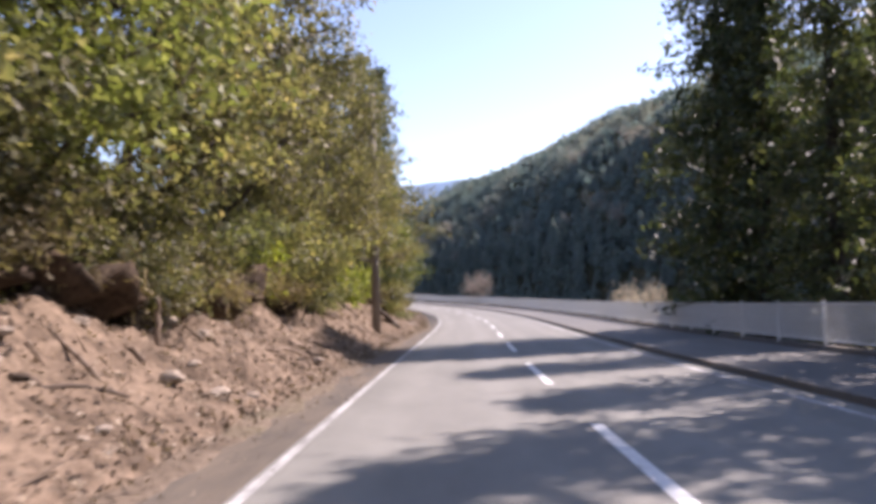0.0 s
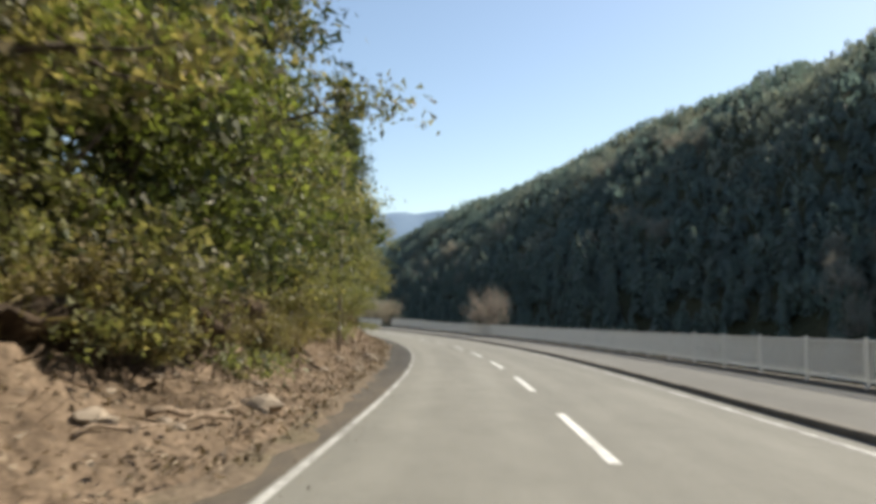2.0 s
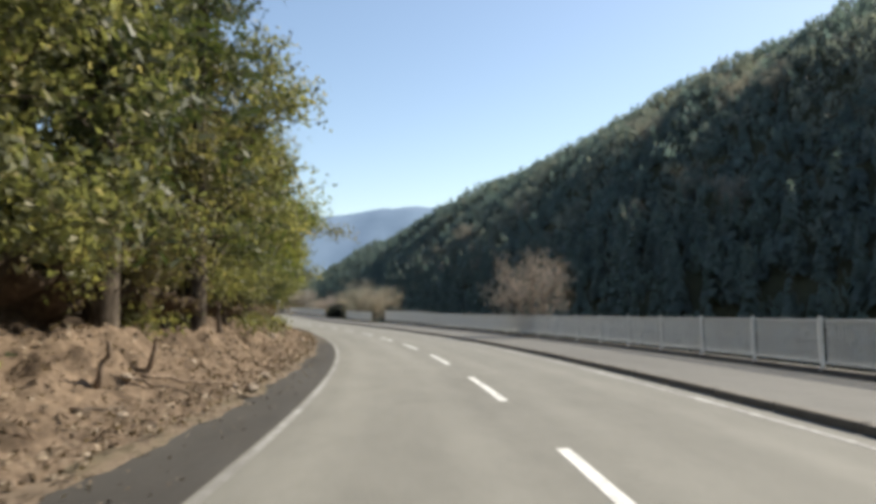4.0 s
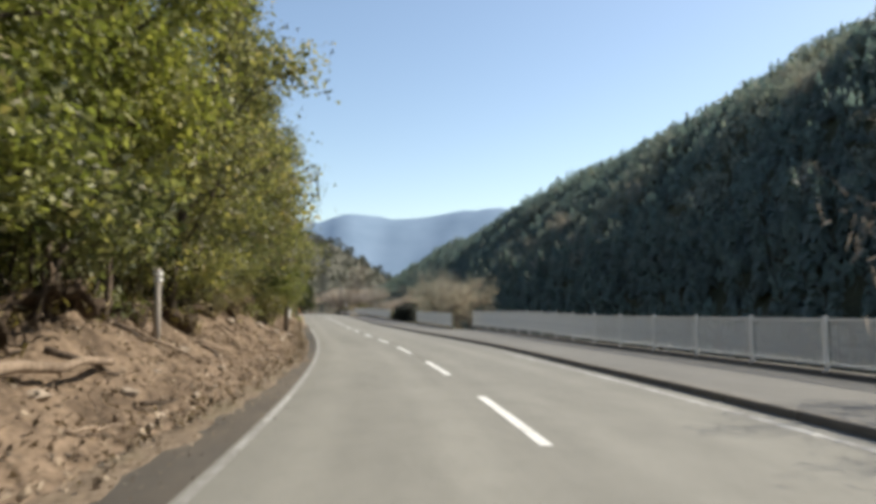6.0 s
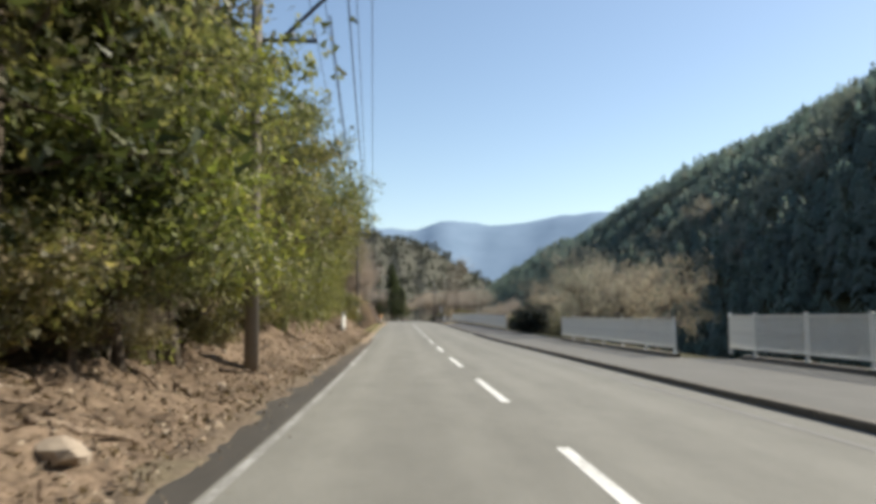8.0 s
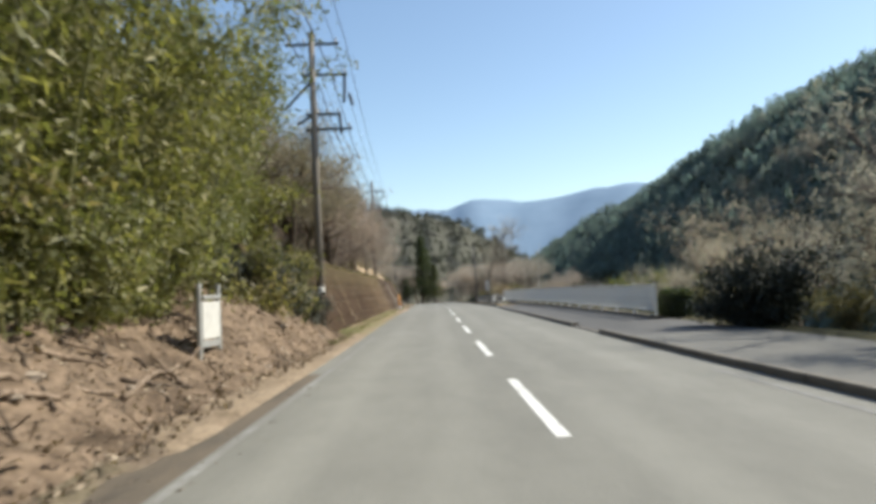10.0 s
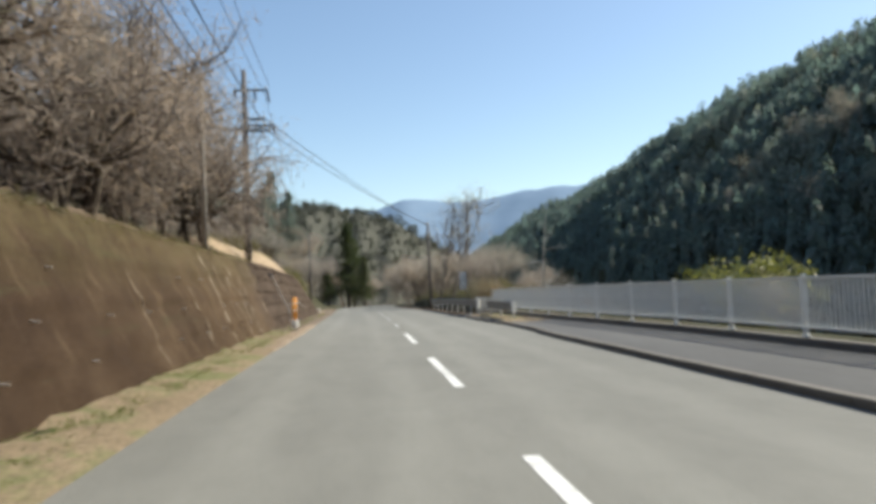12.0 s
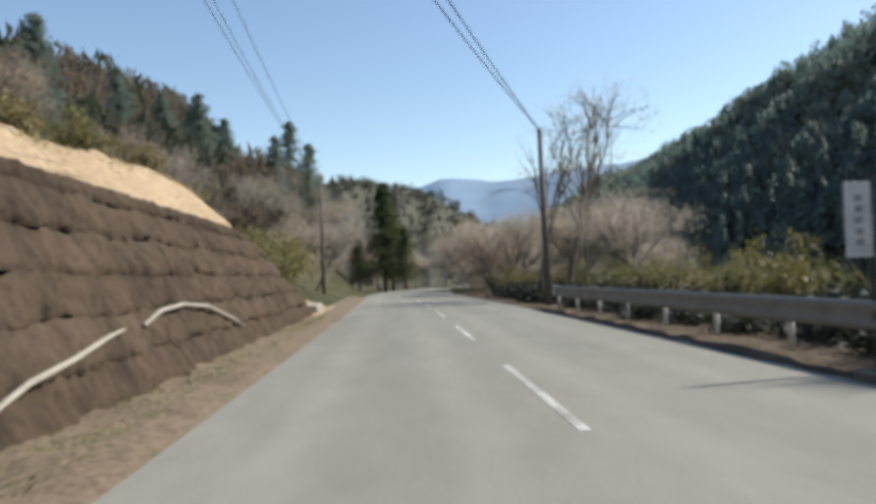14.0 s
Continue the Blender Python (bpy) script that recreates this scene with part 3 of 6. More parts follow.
def wall_relief(s, u):
    """How far the sprayed concrete stands proud of its plane: swells, and a ledge at each lift."""
    return 0.035 * wavy(s, u * 3, 1.7, 11) + 0.02 * wavy(s, u * 3, 0.5, 12) - 0.035 * np.clip((u * 28 % 7) / 3, 0, 1) + 0.02


def wall_material():
    k = Nodes("mossy_concrete", 0.95, 0, 0.15)
    uv = k.coords("UV")
    pos = k.coords("UV", (1.0, 0.22, 1))
    n1, n2, n3 = k.noise(0.5, 5, 0.65, uv), k.noise(18, 4, 0.75, uv), k.noise(1.9, 4, 0.6, pos)
    along = k.node("ShaderNodeSeparateXYZ", Vector=uv).outputs["X"]
    newer = k.node("ShaderNodeMapRange", Value=along)
    newer.inputs["From Min"].default_value, newer.inputs["From Max"].default_value = 182, 193
    col = k.mix(newer.outputs["Result"], k.ramp(n1, [(0.3, (0.03, 0.018, 0.011)), (0.5, (0.047, 0.029, 0.017)), (0.72, (0.07, 0.046, 0.028))]),
                k.ramp(n1, [(0.3, (0.052, 0.034, 0.02)), (0.5, (0.078, 0.051, 0.029)), (0.72, (0.11, 0.075, 0.045))]))
    col = k.mix(k.ramp(n3, [(0.56, grey(0)), (0.72, grey(0.5))]), col, (0.15, 0.108, 0.066))
    n4 = k.noise(0.9, 4, 0.7, k.coords("UV", (0.3, 2.4, 1)))
    col = k.mix(k.ramp(n4, [(0.58, grey(0)), (0.7, grey(0.5))]), col, (0.05, 0.05, 0.024))
    old = k.node("ShaderNodeMapRange", Value=along)
    old.inputs["From Min"].default_value, old.inputs["From Max"].default_value = 196.5, 201.5
    col = k.mix(old.outputs["Result"], col, (0.083, 0.059, 0.043))
    up = k.node("ShaderNodeMapRange", Value=k.node("ShaderNodeSeparateXYZ", Vector=uv).outputs["Y"])
    up.inputs["From Min"].default_value, up.inputs["From Max"].default_value = 1.7, 3.2
    top = k.mix(1.0, up.outputs["Result"], k.ramp(k.noise(1.3, 5, 0.7, uv), [(0.35, grey(0.1)), (0.65, grey(1.0))]), "MULTIPLY")
    col = k.mix(top, col, (0.105, 0.085, 0.042))
    col = k.mix(1.0, col, k.ramp(n2, [(0.25, grey(0.55)), (0.5, grey(1.0)), (0.8, grey(1.3))]), "MULTIPLY")
    return k.colour(col).bump(n2, 0.7, 0.03).mat


def build_wall():
    moss = wall_material()
    wall = tagged(new("retaining_wall"), "leaning retaining wall brown with moss and pale lime streaks", "retaining wall", kind="structure")
    ss, uu = np.arange(WALL[0], 203.4, 0.35), np.linspace(0, 1, 29)
    sg, ug = np.meshgrid(ss, uu, indexing="ij")
    dg, hg = wall_face(sg, ug)
    dg = dg + wall_relief(sg, ug)
    n, m = sg.shape
    i = (np.arange(n - 1)[:, None] * m + np.arange(m - 1)[None]).ravel()
    f = np.stack([i, i + m, i + m + 1, i + 1], -1)
    mesh_object("wall_face", places(sg, dg, hg).reshape(-1, 3), f, moss, wall, "brown moss-grown sprayed concrete face", True, np.stack([sg.ravel(), ug.ravel() * 3.2], -1))
    back = [(-0.05, 0.0), (-0.45, 0.02), (-0.5, -0.6)]
    sg = np.repeat(ss, 3)
    d1, h1 = wall_face(sg, np.ones(len(sg)))
    v = places(sg, d1 + np.tile([b[0] + 0.05 for b in back], len(ss)), h1 + np.tile([b[1] for b in back], len(ss)))
    f = [(i * 3 + c, (i + 1) * 3 + c, (i + 1) * 3 + c + 1, i * 3 + c + 1) for i in range(len(ss) - 1) for c in range(2)]
    mesh_object("wall_coping", v, f, moss, wall, "", False, np.stack([sg, np.tile([0, 0.4, 1], len(ss))], -1))
    # pale streaks: thin lime crusts that run down from the weep joints
    k = Nodes("lime_crust", 0.9, 0, 0.2)
    uv = k.coords("UV")
    nn = k.noise(3.2, 8, 0.8, k.coords("UV", (2.6, 0.8, 1)))
    k.colour(k.ramp(nn, [(0.36, (0.06, 0.041, 0.026)), (0.52, (0.2, 0.158, 0.112)), (0.72, (0.42, 0.36, 0.28))])).bump(nn, 0.5, 0.03)
    rng = random.Random(8)
    for s, width, u0, u1 in ((168.2, 0.1, 0.1, 0.6), (172.8, 0.17, 0.05, 0.88), (177.0, 0.09, 0.2, 0.8), (184.6, 0.07, 0.1, 0.7), (188.8, 0.08, 0.1, 0.6), (191.8, 0.2, 0.0, 0.95), (193.4, 0.07, 0.2, 0.9), (194.5, 0.13, 0.0, 0.95), (195.35, 0.2, 0.2, 0.9), (195.9, 0.1, 0.1, 0.6), (196.7, 0.17, 0.0, 0.78), (200.0, 0.14, 0.25, 0.86)):
        uu2 = np.linspace(u0, u1, 34)
        shift = 0.1 * wavy(uu2 * 3, 0 * uu2, 1.6, int(s * 10)) + 0.03 * wavy(uu2 * 3, 0 * uu2, 0.4, int(s * 10) + 1)
        wide = width * 0.5 * np.clip(0.75 + 0.45 * wavy(uu2 * 3, 0 * uu2, 0.7, int(s * 10) + 2) + 0.3 * wavy(uu2 * 3, 0 * uu2, 0.25, int(s * 10) + 3), 0.12, 1.6) * np.minimum(1, np.minimum(uu2 - u0, u1 - uu2) * 12 + 0.2)
        rows = []
        for u, x, w in zip(uu2, shift, wide):
            for e, out in ((-w, -0.014), (-w * 0.5, 0.006), (w * 0.5, 0.008), (w, -0.014)):
                d, h = wall_face(s + x + e, u)
                rows.append((s + x + e, d + out + 0.008 + float(wall_relief(np.float64(s + x + e), np.float64(u))), h))
        a = np.array(rows)
        f = [(i * 4 + c, i * 4 + c + 1, (i + 1) * 4 + c + 1, (i + 1) * 4 + c) for i in range(33) for c in range(3)]
        mesh_object("lime_streak", places(a[:, 0], a[:, 1], a[:, 2]), f, k.mat, wall, "pale lime streak", True, a[:, [0, 2]])
    # weep pipes
    bm = bmesh.new()
    rod(bm, (-0.1, 0, 0), (0.008, 0, -0.01), 0.014, 0.014, 8)
    me = bpy.data.meshes.new("weep_pipe")
    bm.to_mesh(me)
    bm.free()
    me.materials.append(M_CONCRETE)
    for i in range(13):
        for h in (0.6, 1.2, 1.9):
            if rng.random() < 0.35:
                continue
            s = 167.5 + i * 2.3 + (1.1 if h == 1.2 else 0) + rng.uniform(-0.3, 0.3)
            d, _ = wall_face(s, h / 3.0)
            share("weep_pipe", me, wall, stand(s, float(d) + 0.05, h), "")
    # the older part: courses of rough stone blocks
    stone = Nodes("wall_stone", 0.95, 0, 0.15)
    pos = stone.t.nodes.new("ShaderNodeNewGeometry").outputs["Position"]
    tall = stone.node("ShaderNodeMapping", Vector=pos, Scale=(1, 1, 0.35)).outputs["Vector"]
    n1, n2 = stone.noise(1.6, 6, 0.75, tall), stone.noise(24, 4, 0.7, pos)
    rnd = stone.t.nodes.new("ShaderNodeObjectInfo").outputs["Random"]
    c = stone.ramp(rnd, [(0.0, (0.085, 0.062, 0.047)), (1.0, (0.1, 0.074, 0.056))])
    c = stone.mix(stone.ramp(stone.noise(5.5, 5, 0.7, pos), [(0.52, grey(0)), (0.68, grey(0.6))]), c, (0.038, 0.029, 0.023))
    c = stone.mix(1.0, c, stone.ramp(n1, [(0.3, grey(0.5)), (0.7, grey(1.35))]), "MULTIPLY")
    stone.colour(c).bump(n2, 0.9, 0.05)
    # each course leans out at its foot and is scored by upright ribs
    ss, rise = np.arange(199.6, 229.0, 0.075), 0.53
    for row in range(6):
        lo = row * rise
        uu = np.linspace(0, 1, 9)
        sg, ug = np.meshgrid(ss, uu, indexing="ij")
        top = wall_top(sg)
        hg = np.minimum(lo - 0.03 + (rise + 0.03) * ug + 0.05 * wavy(sg, 0 * sg + row * 9, 2.2, 90 + row) + 0.03 * wavy(sg, ug, 0.5, 30 + row), top + 0.01)
        dg, _ = wall_face(sg, np.clip(hg, 0, None) / top)
        rib = 0.5 + 0.5 * np.sin(sg * 6.2832 / 0.23 + 2.5 * wavy(sg, 0 * sg + row * 5, 1.6, 20 + row))
        out = (1 - ug) ** 1.4 * (0.02 + 0.085 * rib) * np.clip(0.75 + 0.6 * wavy(sg, 0 * sg + row * 7, 2.6, 40 + row), 0.1, 1.3) + 0.035 * rib * ug * (1 - ug) * 4
        out = out + 0.036 * wavy(sg, hg, 0.9, 14) + 0.024 * wavy(sg, hg, 0.33, 15) + 0.012 * wavy(sg, hg, 0.16, 16) - 0.12 * (1 - smooth(199.6, 202.0, sg)) - 0.06 * (ug < 0.01)
        n, m = sg.shape
        i = (np.arange(n - 1)[:, None] * m + np.arange(m - 1)[None]).ravel()
        f = np.stack([i, i + m, i + m + 1, i + 1], -1)
        keep = (hg.ravel()[i + 1] - hg.ravel()[i] > 0.004) | (hg.ravel()[i + m + 1] - hg.ravel()[i + m] > 0.004)
        if keep.any():
            mesh_object("stone_course", places(sg, dg + out + 0.03, hg).reshape(-1, 3), f[keep], stone.mat, wall, "rough brown ribbed stone course", True)
    sg, ug = np.meshgrid(np.arange(200.9, 229.1, 0.3), np.linspace(0, 1, 9), indexing="ij")
    dg, hg = wall_face(sg, ug)
    n, m = sg.shape
    i = (np.arange(n - 1)[:, None] * m + np.arange(m - 1)[None]).ravel()
    mesh_object("wall_core", places(sg, dg - 0.06, hg - 0.02).reshape(-1, 3), np.stack([i, i + m, i + m + 1, i + 1], -1), stone.mat, wall, "earth-filled joints between the courses", False)


# ---- trees ----
def tube(path, radii, sides):
    """Vertices and faces of a tube along a path."""
    path, out, faces = np.asarray(path, float), [], []
    for i, (p, r) in enumerate(zip(path, radii)):
        way = path[min(i + 1, len(path) - 1)] - path[max(i - 1, 0)]
        way = way / (np.linalg.norm(way) + 1e-9)
        a = np.cross(way, (0.3, 0.9, 0.1) if abs(way[2]) > 0.8 else (0, 0, 1))
        a /= np.linalg.norm(a) + 1e-9
        b = np.cross(way, a)
        for k in range(sides):
            t = 6.2832 * k / sides
            out.append(p + r * (a * math.cos(t) + b * math.sin(t)))
        if i:
            faces += [((i - 1) * sides + k, (i - 1) * sides + (k + 1) % sides, i * sides + (k + 1) % sides, i * sides + k) for k in range(sides)]
    return out, faces


def gather(pieces):
    v, f = [], []
    for pv, pf in pieces:
        n = len(v)
        v += list(pv)
        f += [tuple(i + n for i in q) for q in pf]
    return v, f


def limb(rng, start, way, length, steps, droop=0.0, wild=0.25):
    pts, p, w = [np.array(start, float)], np.array(start, float), np.array(way, float)
    for _ in range(steps):
        w = w + rng.normal(0, wild, 3) + (0, 0, droop)
        w /= np.linalg.norm(w)
        p = p + w * length / steps
        pts.append(p)
    return pts


def leaves(rng, centres, per, spread, size, up=0.5, slim=0.45):
    """Pointed leaves in clumps round the centres: three corners each."""
    c = np.repeat(np.asarray(centres, float), per, 0)
    n = len(c)
    off = rng.normal(0, 1, (n, 3)) * np.asarray(spread)
    a = rng.normal(0, 1, (n, 3))
    a /= np.linalg.norm(a, axis=1)[:, None]
    nor = rng.normal(0, 1, (n, 3)) + (0, 0, up * 2)
    b = np.cross(nor, a)
    b /= np.linalg.norm(b, axis=1)[:, None] + 1e-9
    s = (size * rng.uniform(0.6, 1.3, n))[:, None]
    p = c + off
    v = np.stack([p - a * s * 0.6 - b * s * slim, p - a * s * 0.6 + b * s * slim, p + a * s], 1).reshape(-1, 3)
    return v, np.arange(3 * n).reshape(-1, 3)


def leafy_tree(name, seed, height, reach, clumps, per, size, mat, label, low=0.25, group="roadside trees", bark_mat=None):
    """A trunk with limbs and a crown of leaves in clumps."""
    rng = np.random.default_rng(seed)
    root = thing(name, Matrix.Identity(4), label, "tree", group)
    trunk = limb(rng, (0, 0, -0.4), (rng.normal(0, 0.05), rng.normal(0, 0.05), 1), height * 0.88, 9, 0.1, 0.08)
    r0 = height * 0.017
    pieces = [tube(trunk, [r0 * (1 - 0.09 * i) * (1.5 if i == 0 else 1) for i in range(10)], 7)]
    tips = []
    n_limbs = 15
    for i in range(n_limbs):
        u = low + (1 - low) * (i + rng.uniform(0, 0.8)) / n_limbs
        x = min(u * 9, 8.99)
        base = trunk[int(x)] + (trunk[int(x) + 1] - trunk[int(x)]) * (x % 1)
        az = i * 2.4 + rng.uniform(-0.5, 0.5)
        long = reach * (1.1 - 0.75 * max(u - 0.3, 0)) * rng.uniform(0.7, 1.15)
        pts = limb(rng, base, (math.cos(az), math.sin(az), rng.uniform(0.05, 0.6)), long, 5, 0.06, 0.22)
        pieces.append(tube(pts, [r0 * 0.42 * (1 - 0.16 * k) for k in range(6)], 4))
        tips += [pts[3], pts[4], pts[5], (pts[2] + pts[3]) / 2]
        for _ in range(2):
            q = limb(rng, pts[rng.integers(2, 5)], (rng.normal(), rng.normal(), 0.3), long * 0.5, 3, 0, 0.25)
            pieces.append(tube(q, [r0 * 0.16, r0 * 0.12, r0 * 0.08, r0 * 0.03], 3))
            tips += [q[2], q[3]]
    tips = np.array(tips + [trunk[-1]] * 3)
    v, f = gather(pieces)
    mesh_object("trunk", v, f, bark_mat or M_BARK, root, "", True)
    pick = tips[rng.integers(0, len(tips), clumps)] + rng.normal(0, 0.28, (clumps, 3)) * (1, 1, 0.8)
    lv, lf = leaves(rng, pick, per, (0.25, 0.25, 0.16), size, 0.5, 0.5)
    mesh_object("crown", lv, lf, mat, root)
    return root


def cedar(name, seed, height, reach, label, mat=None, per=16, group="roadside trees", taper=0.75):
    rng = np.random.default_rng(seed)
    root = thing(name, Matrix.Identity(4), label, "tree", group)
    pieces, tips = [tube([(0, 0, -0.4), (0.03, 0, height * 0.3), (0, 0.04, height * 0.65), (0, 0, height)], [height * 0.021, height * 0.015, height * 0.009, 0.02], 8)], []
    z = height * 0.16
    while z < height * 0.98:
        u = (z / height - 0.16) / 0.84
        for k in range(5):
            az = rng.uniform(0, 6.28)
            long = reach * (1 - u) ** taper * rng.uniform(0.55, 1.1) + 0.15
            pts = limb(rng, (0, 0, z), (math.cos(az), math.sin(az), 0.15), long, 4, -0.08, 0.12)
            pieces.append(tube([pts[0], pts[2], pts[4]], [0.035 * (1 - u) + 0.012, 0.012, 0.004], 3))
            tips += pts[1:]
        z += height * 0.035
    v, f = gather(pieces)
    mesh_object("trunk", v, f, M_BARK, root, "", True)
    lv, lf = leaves(rng, tips, per, (0.25, 0.25, 0.15), 0.18, 0.2, 0.3)
    mesh_object("crown", lv, lf, mat or M_NEEDLE, root)
    return root


def bare_tree(name, seed, height, label, mat=None, levels=3, group="bare trees", twigs=6, haze=8, stem=0.5, wide=0.55, girth=0.02, bark_mat=None, slim=0.05, twig=0.24):
    """A leafless tree: limbs that fork down to fine twigs."""
    rng = np.random.default_rng(seed)
    root = thing(name, Matrix.Identity(4), label, "tree", group)
    thick, fine, ends = [], [], []

    def fork(p, w, length, r, level):
        steps = 4 if level < 2 else 3 if level < 3 else 1
        pts = limb(rng, p, w, length, steps, 0.05, 0.16 + 0.05 * level)
        (thick if level < 2 else fine).append(tube(pts, [r * (1 - 0.6 * i / steps) for i in range(steps + 1)], 7 if level == 0 else 5 if level == 1 else 3))
        if level >= levels:
            ends.extend([pts[-1], (pts[0] + pts[-1]) / 2])
            return
        for _ in range(twigs if level else 5):
            at_ = rng.uniform(0.35, 1.0) if level else rng.uniform(0.45, 1.0)
            x = at_ * steps
            i = min(int(x), steps - 1)
            q = pts[i] + (pts[i + 1] - pts[i]) * (x - i)
            way = (pts[i + 1] - pts[i])
            way = way / np.linalg.norm(way) + rng.normal(0, wide if level == 0 else 0.55, 3) + (0, 0, 0.12)
            fork(q, way / np.linalg.norm(way), length * rng.uniform(0.5, 0.72) * (1 if level or stem > 0.4 else 1.65), max(r * (0.48 if level or stem > 0.4 else 0.62), 0.006), level + 1)

    fork(np.array([0, 0, -0.3]), np.array([rng.normal(0, 0.1), rng.normal(0, 0.1), 1.0]), height * stem, height * girth, 0)
    v, f = gather(thick)
    mesh_object("trunk", v, f, bark_mat or M_BARK, root, "", True)
    v, f = gather(fine)
    tagged(mesh_object("branchwork", v, f, M_LIMB, root), kind="stuff")
    if haze:
        lv, lf = leaves(rng, ends, haze, (0.28, 0.28, 0.25), twig, 0.0, slim)
        tagged(mesh_object("twig_haze", lv, lf, mat or M_TWIG, root, "haze of fine brown twigs"), kind="stuff")
    return root


def white_tree(s, d):
    """A slim leafless tree: one straight pale stem, a few crooked limbs, hardly a twig."""
    rng = np.random.default_rng(451)
    root = thing("white_stemmed_tree", stand(s, d, float(ground_height(s, d)) - 0.1, -25), "slim leafless tree with a whitish stem beyond the fence", "tree", "bare trees")
    stem = limb(rng, (0, 0, 0), (0.02, 0, 1), 6.6, 10, 0, 0.05)
    v, f = tube(stem, [0.085 * (1 - 0.075 * i) for i in range(11)], 8)
    mesh_object("trunk", v, f, M_WHITEBARK, root, "", True)
    for k, way, long, r in ((5, (-1.0, 0.2, 0.35), 2.0, 0.05), (6, (1.0, -0.1, 0.55), 1.6, 0.035), (3, (1.0, 0.1, 0.1), 1.3, 0.04), (8, (-0.7, 0.2, 0.9), 1.0, 0.025), (7, (0.3, 0.9, 0.5), 1.1, 0.03)):
        pts = limb(rng, stem[k], way, long, 6, 0.03, 0.32)
        pieces = [tube(pts, [r * (1 - 0.13 * i) for i in range(7)], 5)]
        for i in (3, 4, 5, 6):
            q = limb(rng, pts[i], (way[0] * 0.6 + rng.normal(0, 0.5), rng.normal(0, 0.6), 0.7), long * 0.4, 3, 0, 0.3)
            pieces.append(tube(q, [r * 0.3, r * 0.22, r * 0.15, 0.003], 3))
        v, f = gather(pieces)
        mesh_object("limb", v, f, M_WHITEBARK, root, "", True)
    return root


def straw_clump(s, d, height):
    """A clump of tall dead grass: thin blades that lean out and droop at the tips."""
    rng = np.random.default_rng(452)
    root = thing("dry_grass_clump", stand(s, d, float(ground_height(s, d)) + 0.1), "tall clump of straw-coloured dead grass by the fence's end", "grass clump", "undergrowth")
    pieces = []
    for _ in range(260):
        a, out = rng.uniform(0, 6.28), rng.uniform(0.02, 0.32)
        p = np.array([rng.normal(0, 0.22), rng.normal(0, 0.22), 0.0])
        pts = limb(rng, p, (math.cos(a) * out, math.sin(a) * out, 1), height * rng.uniform(0.55, 1.05), 5, -0.03, 0.06)
        pieces.append(tube(pts, [0.011, 0.012, 0.011, 0.009, 0.006, 0.002], 3))
    v, f = gather(pieces)
    tagged(mesh_object("blade_mass", v, f, M_STRAW, root), kind="stuff")
    return root


def shrub(name, seed, reach, height, clumps, per, size, mat, label, group="undergrowth", low=1):
    rng = np.random.default_rng(seed)
    root = thing(name, Matrix.Identity(4), label, "shrub", group)
    pieces, tips = [], []
    for i in range(12):
        az = rng.uniform(0, 6.28)
        pts = limb(rng, (rng.normal(0, 0.1), rng.normal(0, 0.1), -0.1), (math.cos(az) * reach / height, math.sin(az) * reach / height, 1.0), height * rng.uniform(0.6, 1.1), 4, 0, 0.2)
        pieces.append(tube(pts, [0.03, 0.024, 0.018, 0.012, 0.006], 4))
        tips += pts[low:]
    v, f = gather(pieces)
    tagged(mesh_object("woody_stem", v, f, M_BARK, root), kind="stuff")
    pick = np.array(tips)[rng.integers(0, len(tips), clumps)] + rng.normal(0, 0.2, (clumps, 3)) * (reach / 1.2, reach / 1.2, 0.7)
    lv, lf = leaves(rng, pick, per, (0.2, 0.2, 0.14), size)
    mesh_object("foliage", lv, lf, mat, root)
    return root


def bamboo_clump(seed, height, culms):
    """Arching culms with feathery slim leaves that hang in plumes."""
    rng = np.random.default_rng(seed)
    root = thing("bamboo_clump", Matrix.Identity(4), "feathery yellow-green bamboo arching over the bank", "bamboo", "bamboo thicket")
    stems, tips = [], []
    for _ in range(culms):
        az, out = rng.uniform(0, 6.28), rng.uniform(0.05, 0.3)
        pts = limb(rng, (rng.normal(0, 0.5), rng.normal(0, 0.5), -0.1), (math.cos(az) * out, math.sin(az) * out, 1.0), height * rng.uniform(0.6, 1.1), 9, -0.015, 0.05)
        for k in range(5, 10):
            pts[k] = pts[k] + np.array([math.cos(az), math.sin(az), -0.55]) * 0.075 * (k - 4) ** 1.5
        stems.append(tube(pts, [0.026 * (1 - 0.09 * k) for k in range(10)], 4))
        for k in range(1, 10):
            n = 6 if k > 3 else 4
            for _ in range(n):
                a2 = rng.uniform(0, 6.28)
                q = pts[k] + rng.normal(0, 0.1, 3)
                tips += [q + np.array([math.cos(a2), math.sin(a2), 0.1 - 0.35 * j]) * 0.26 * j for j in (1, 2)]
    v, f = gather(stems)
    tagged(mesh_object("woody_stem", v, f, M_BAMBOO, root, "slender green canes"), kind="stuff")
    lv, lf = leaves(rng, tips, 4, (0.13, 0.13, 0.12), 0.12, 0.1, 0.24)
    mesh_object("foliage", lv, lf, M_BAMBOO, root)
    return root


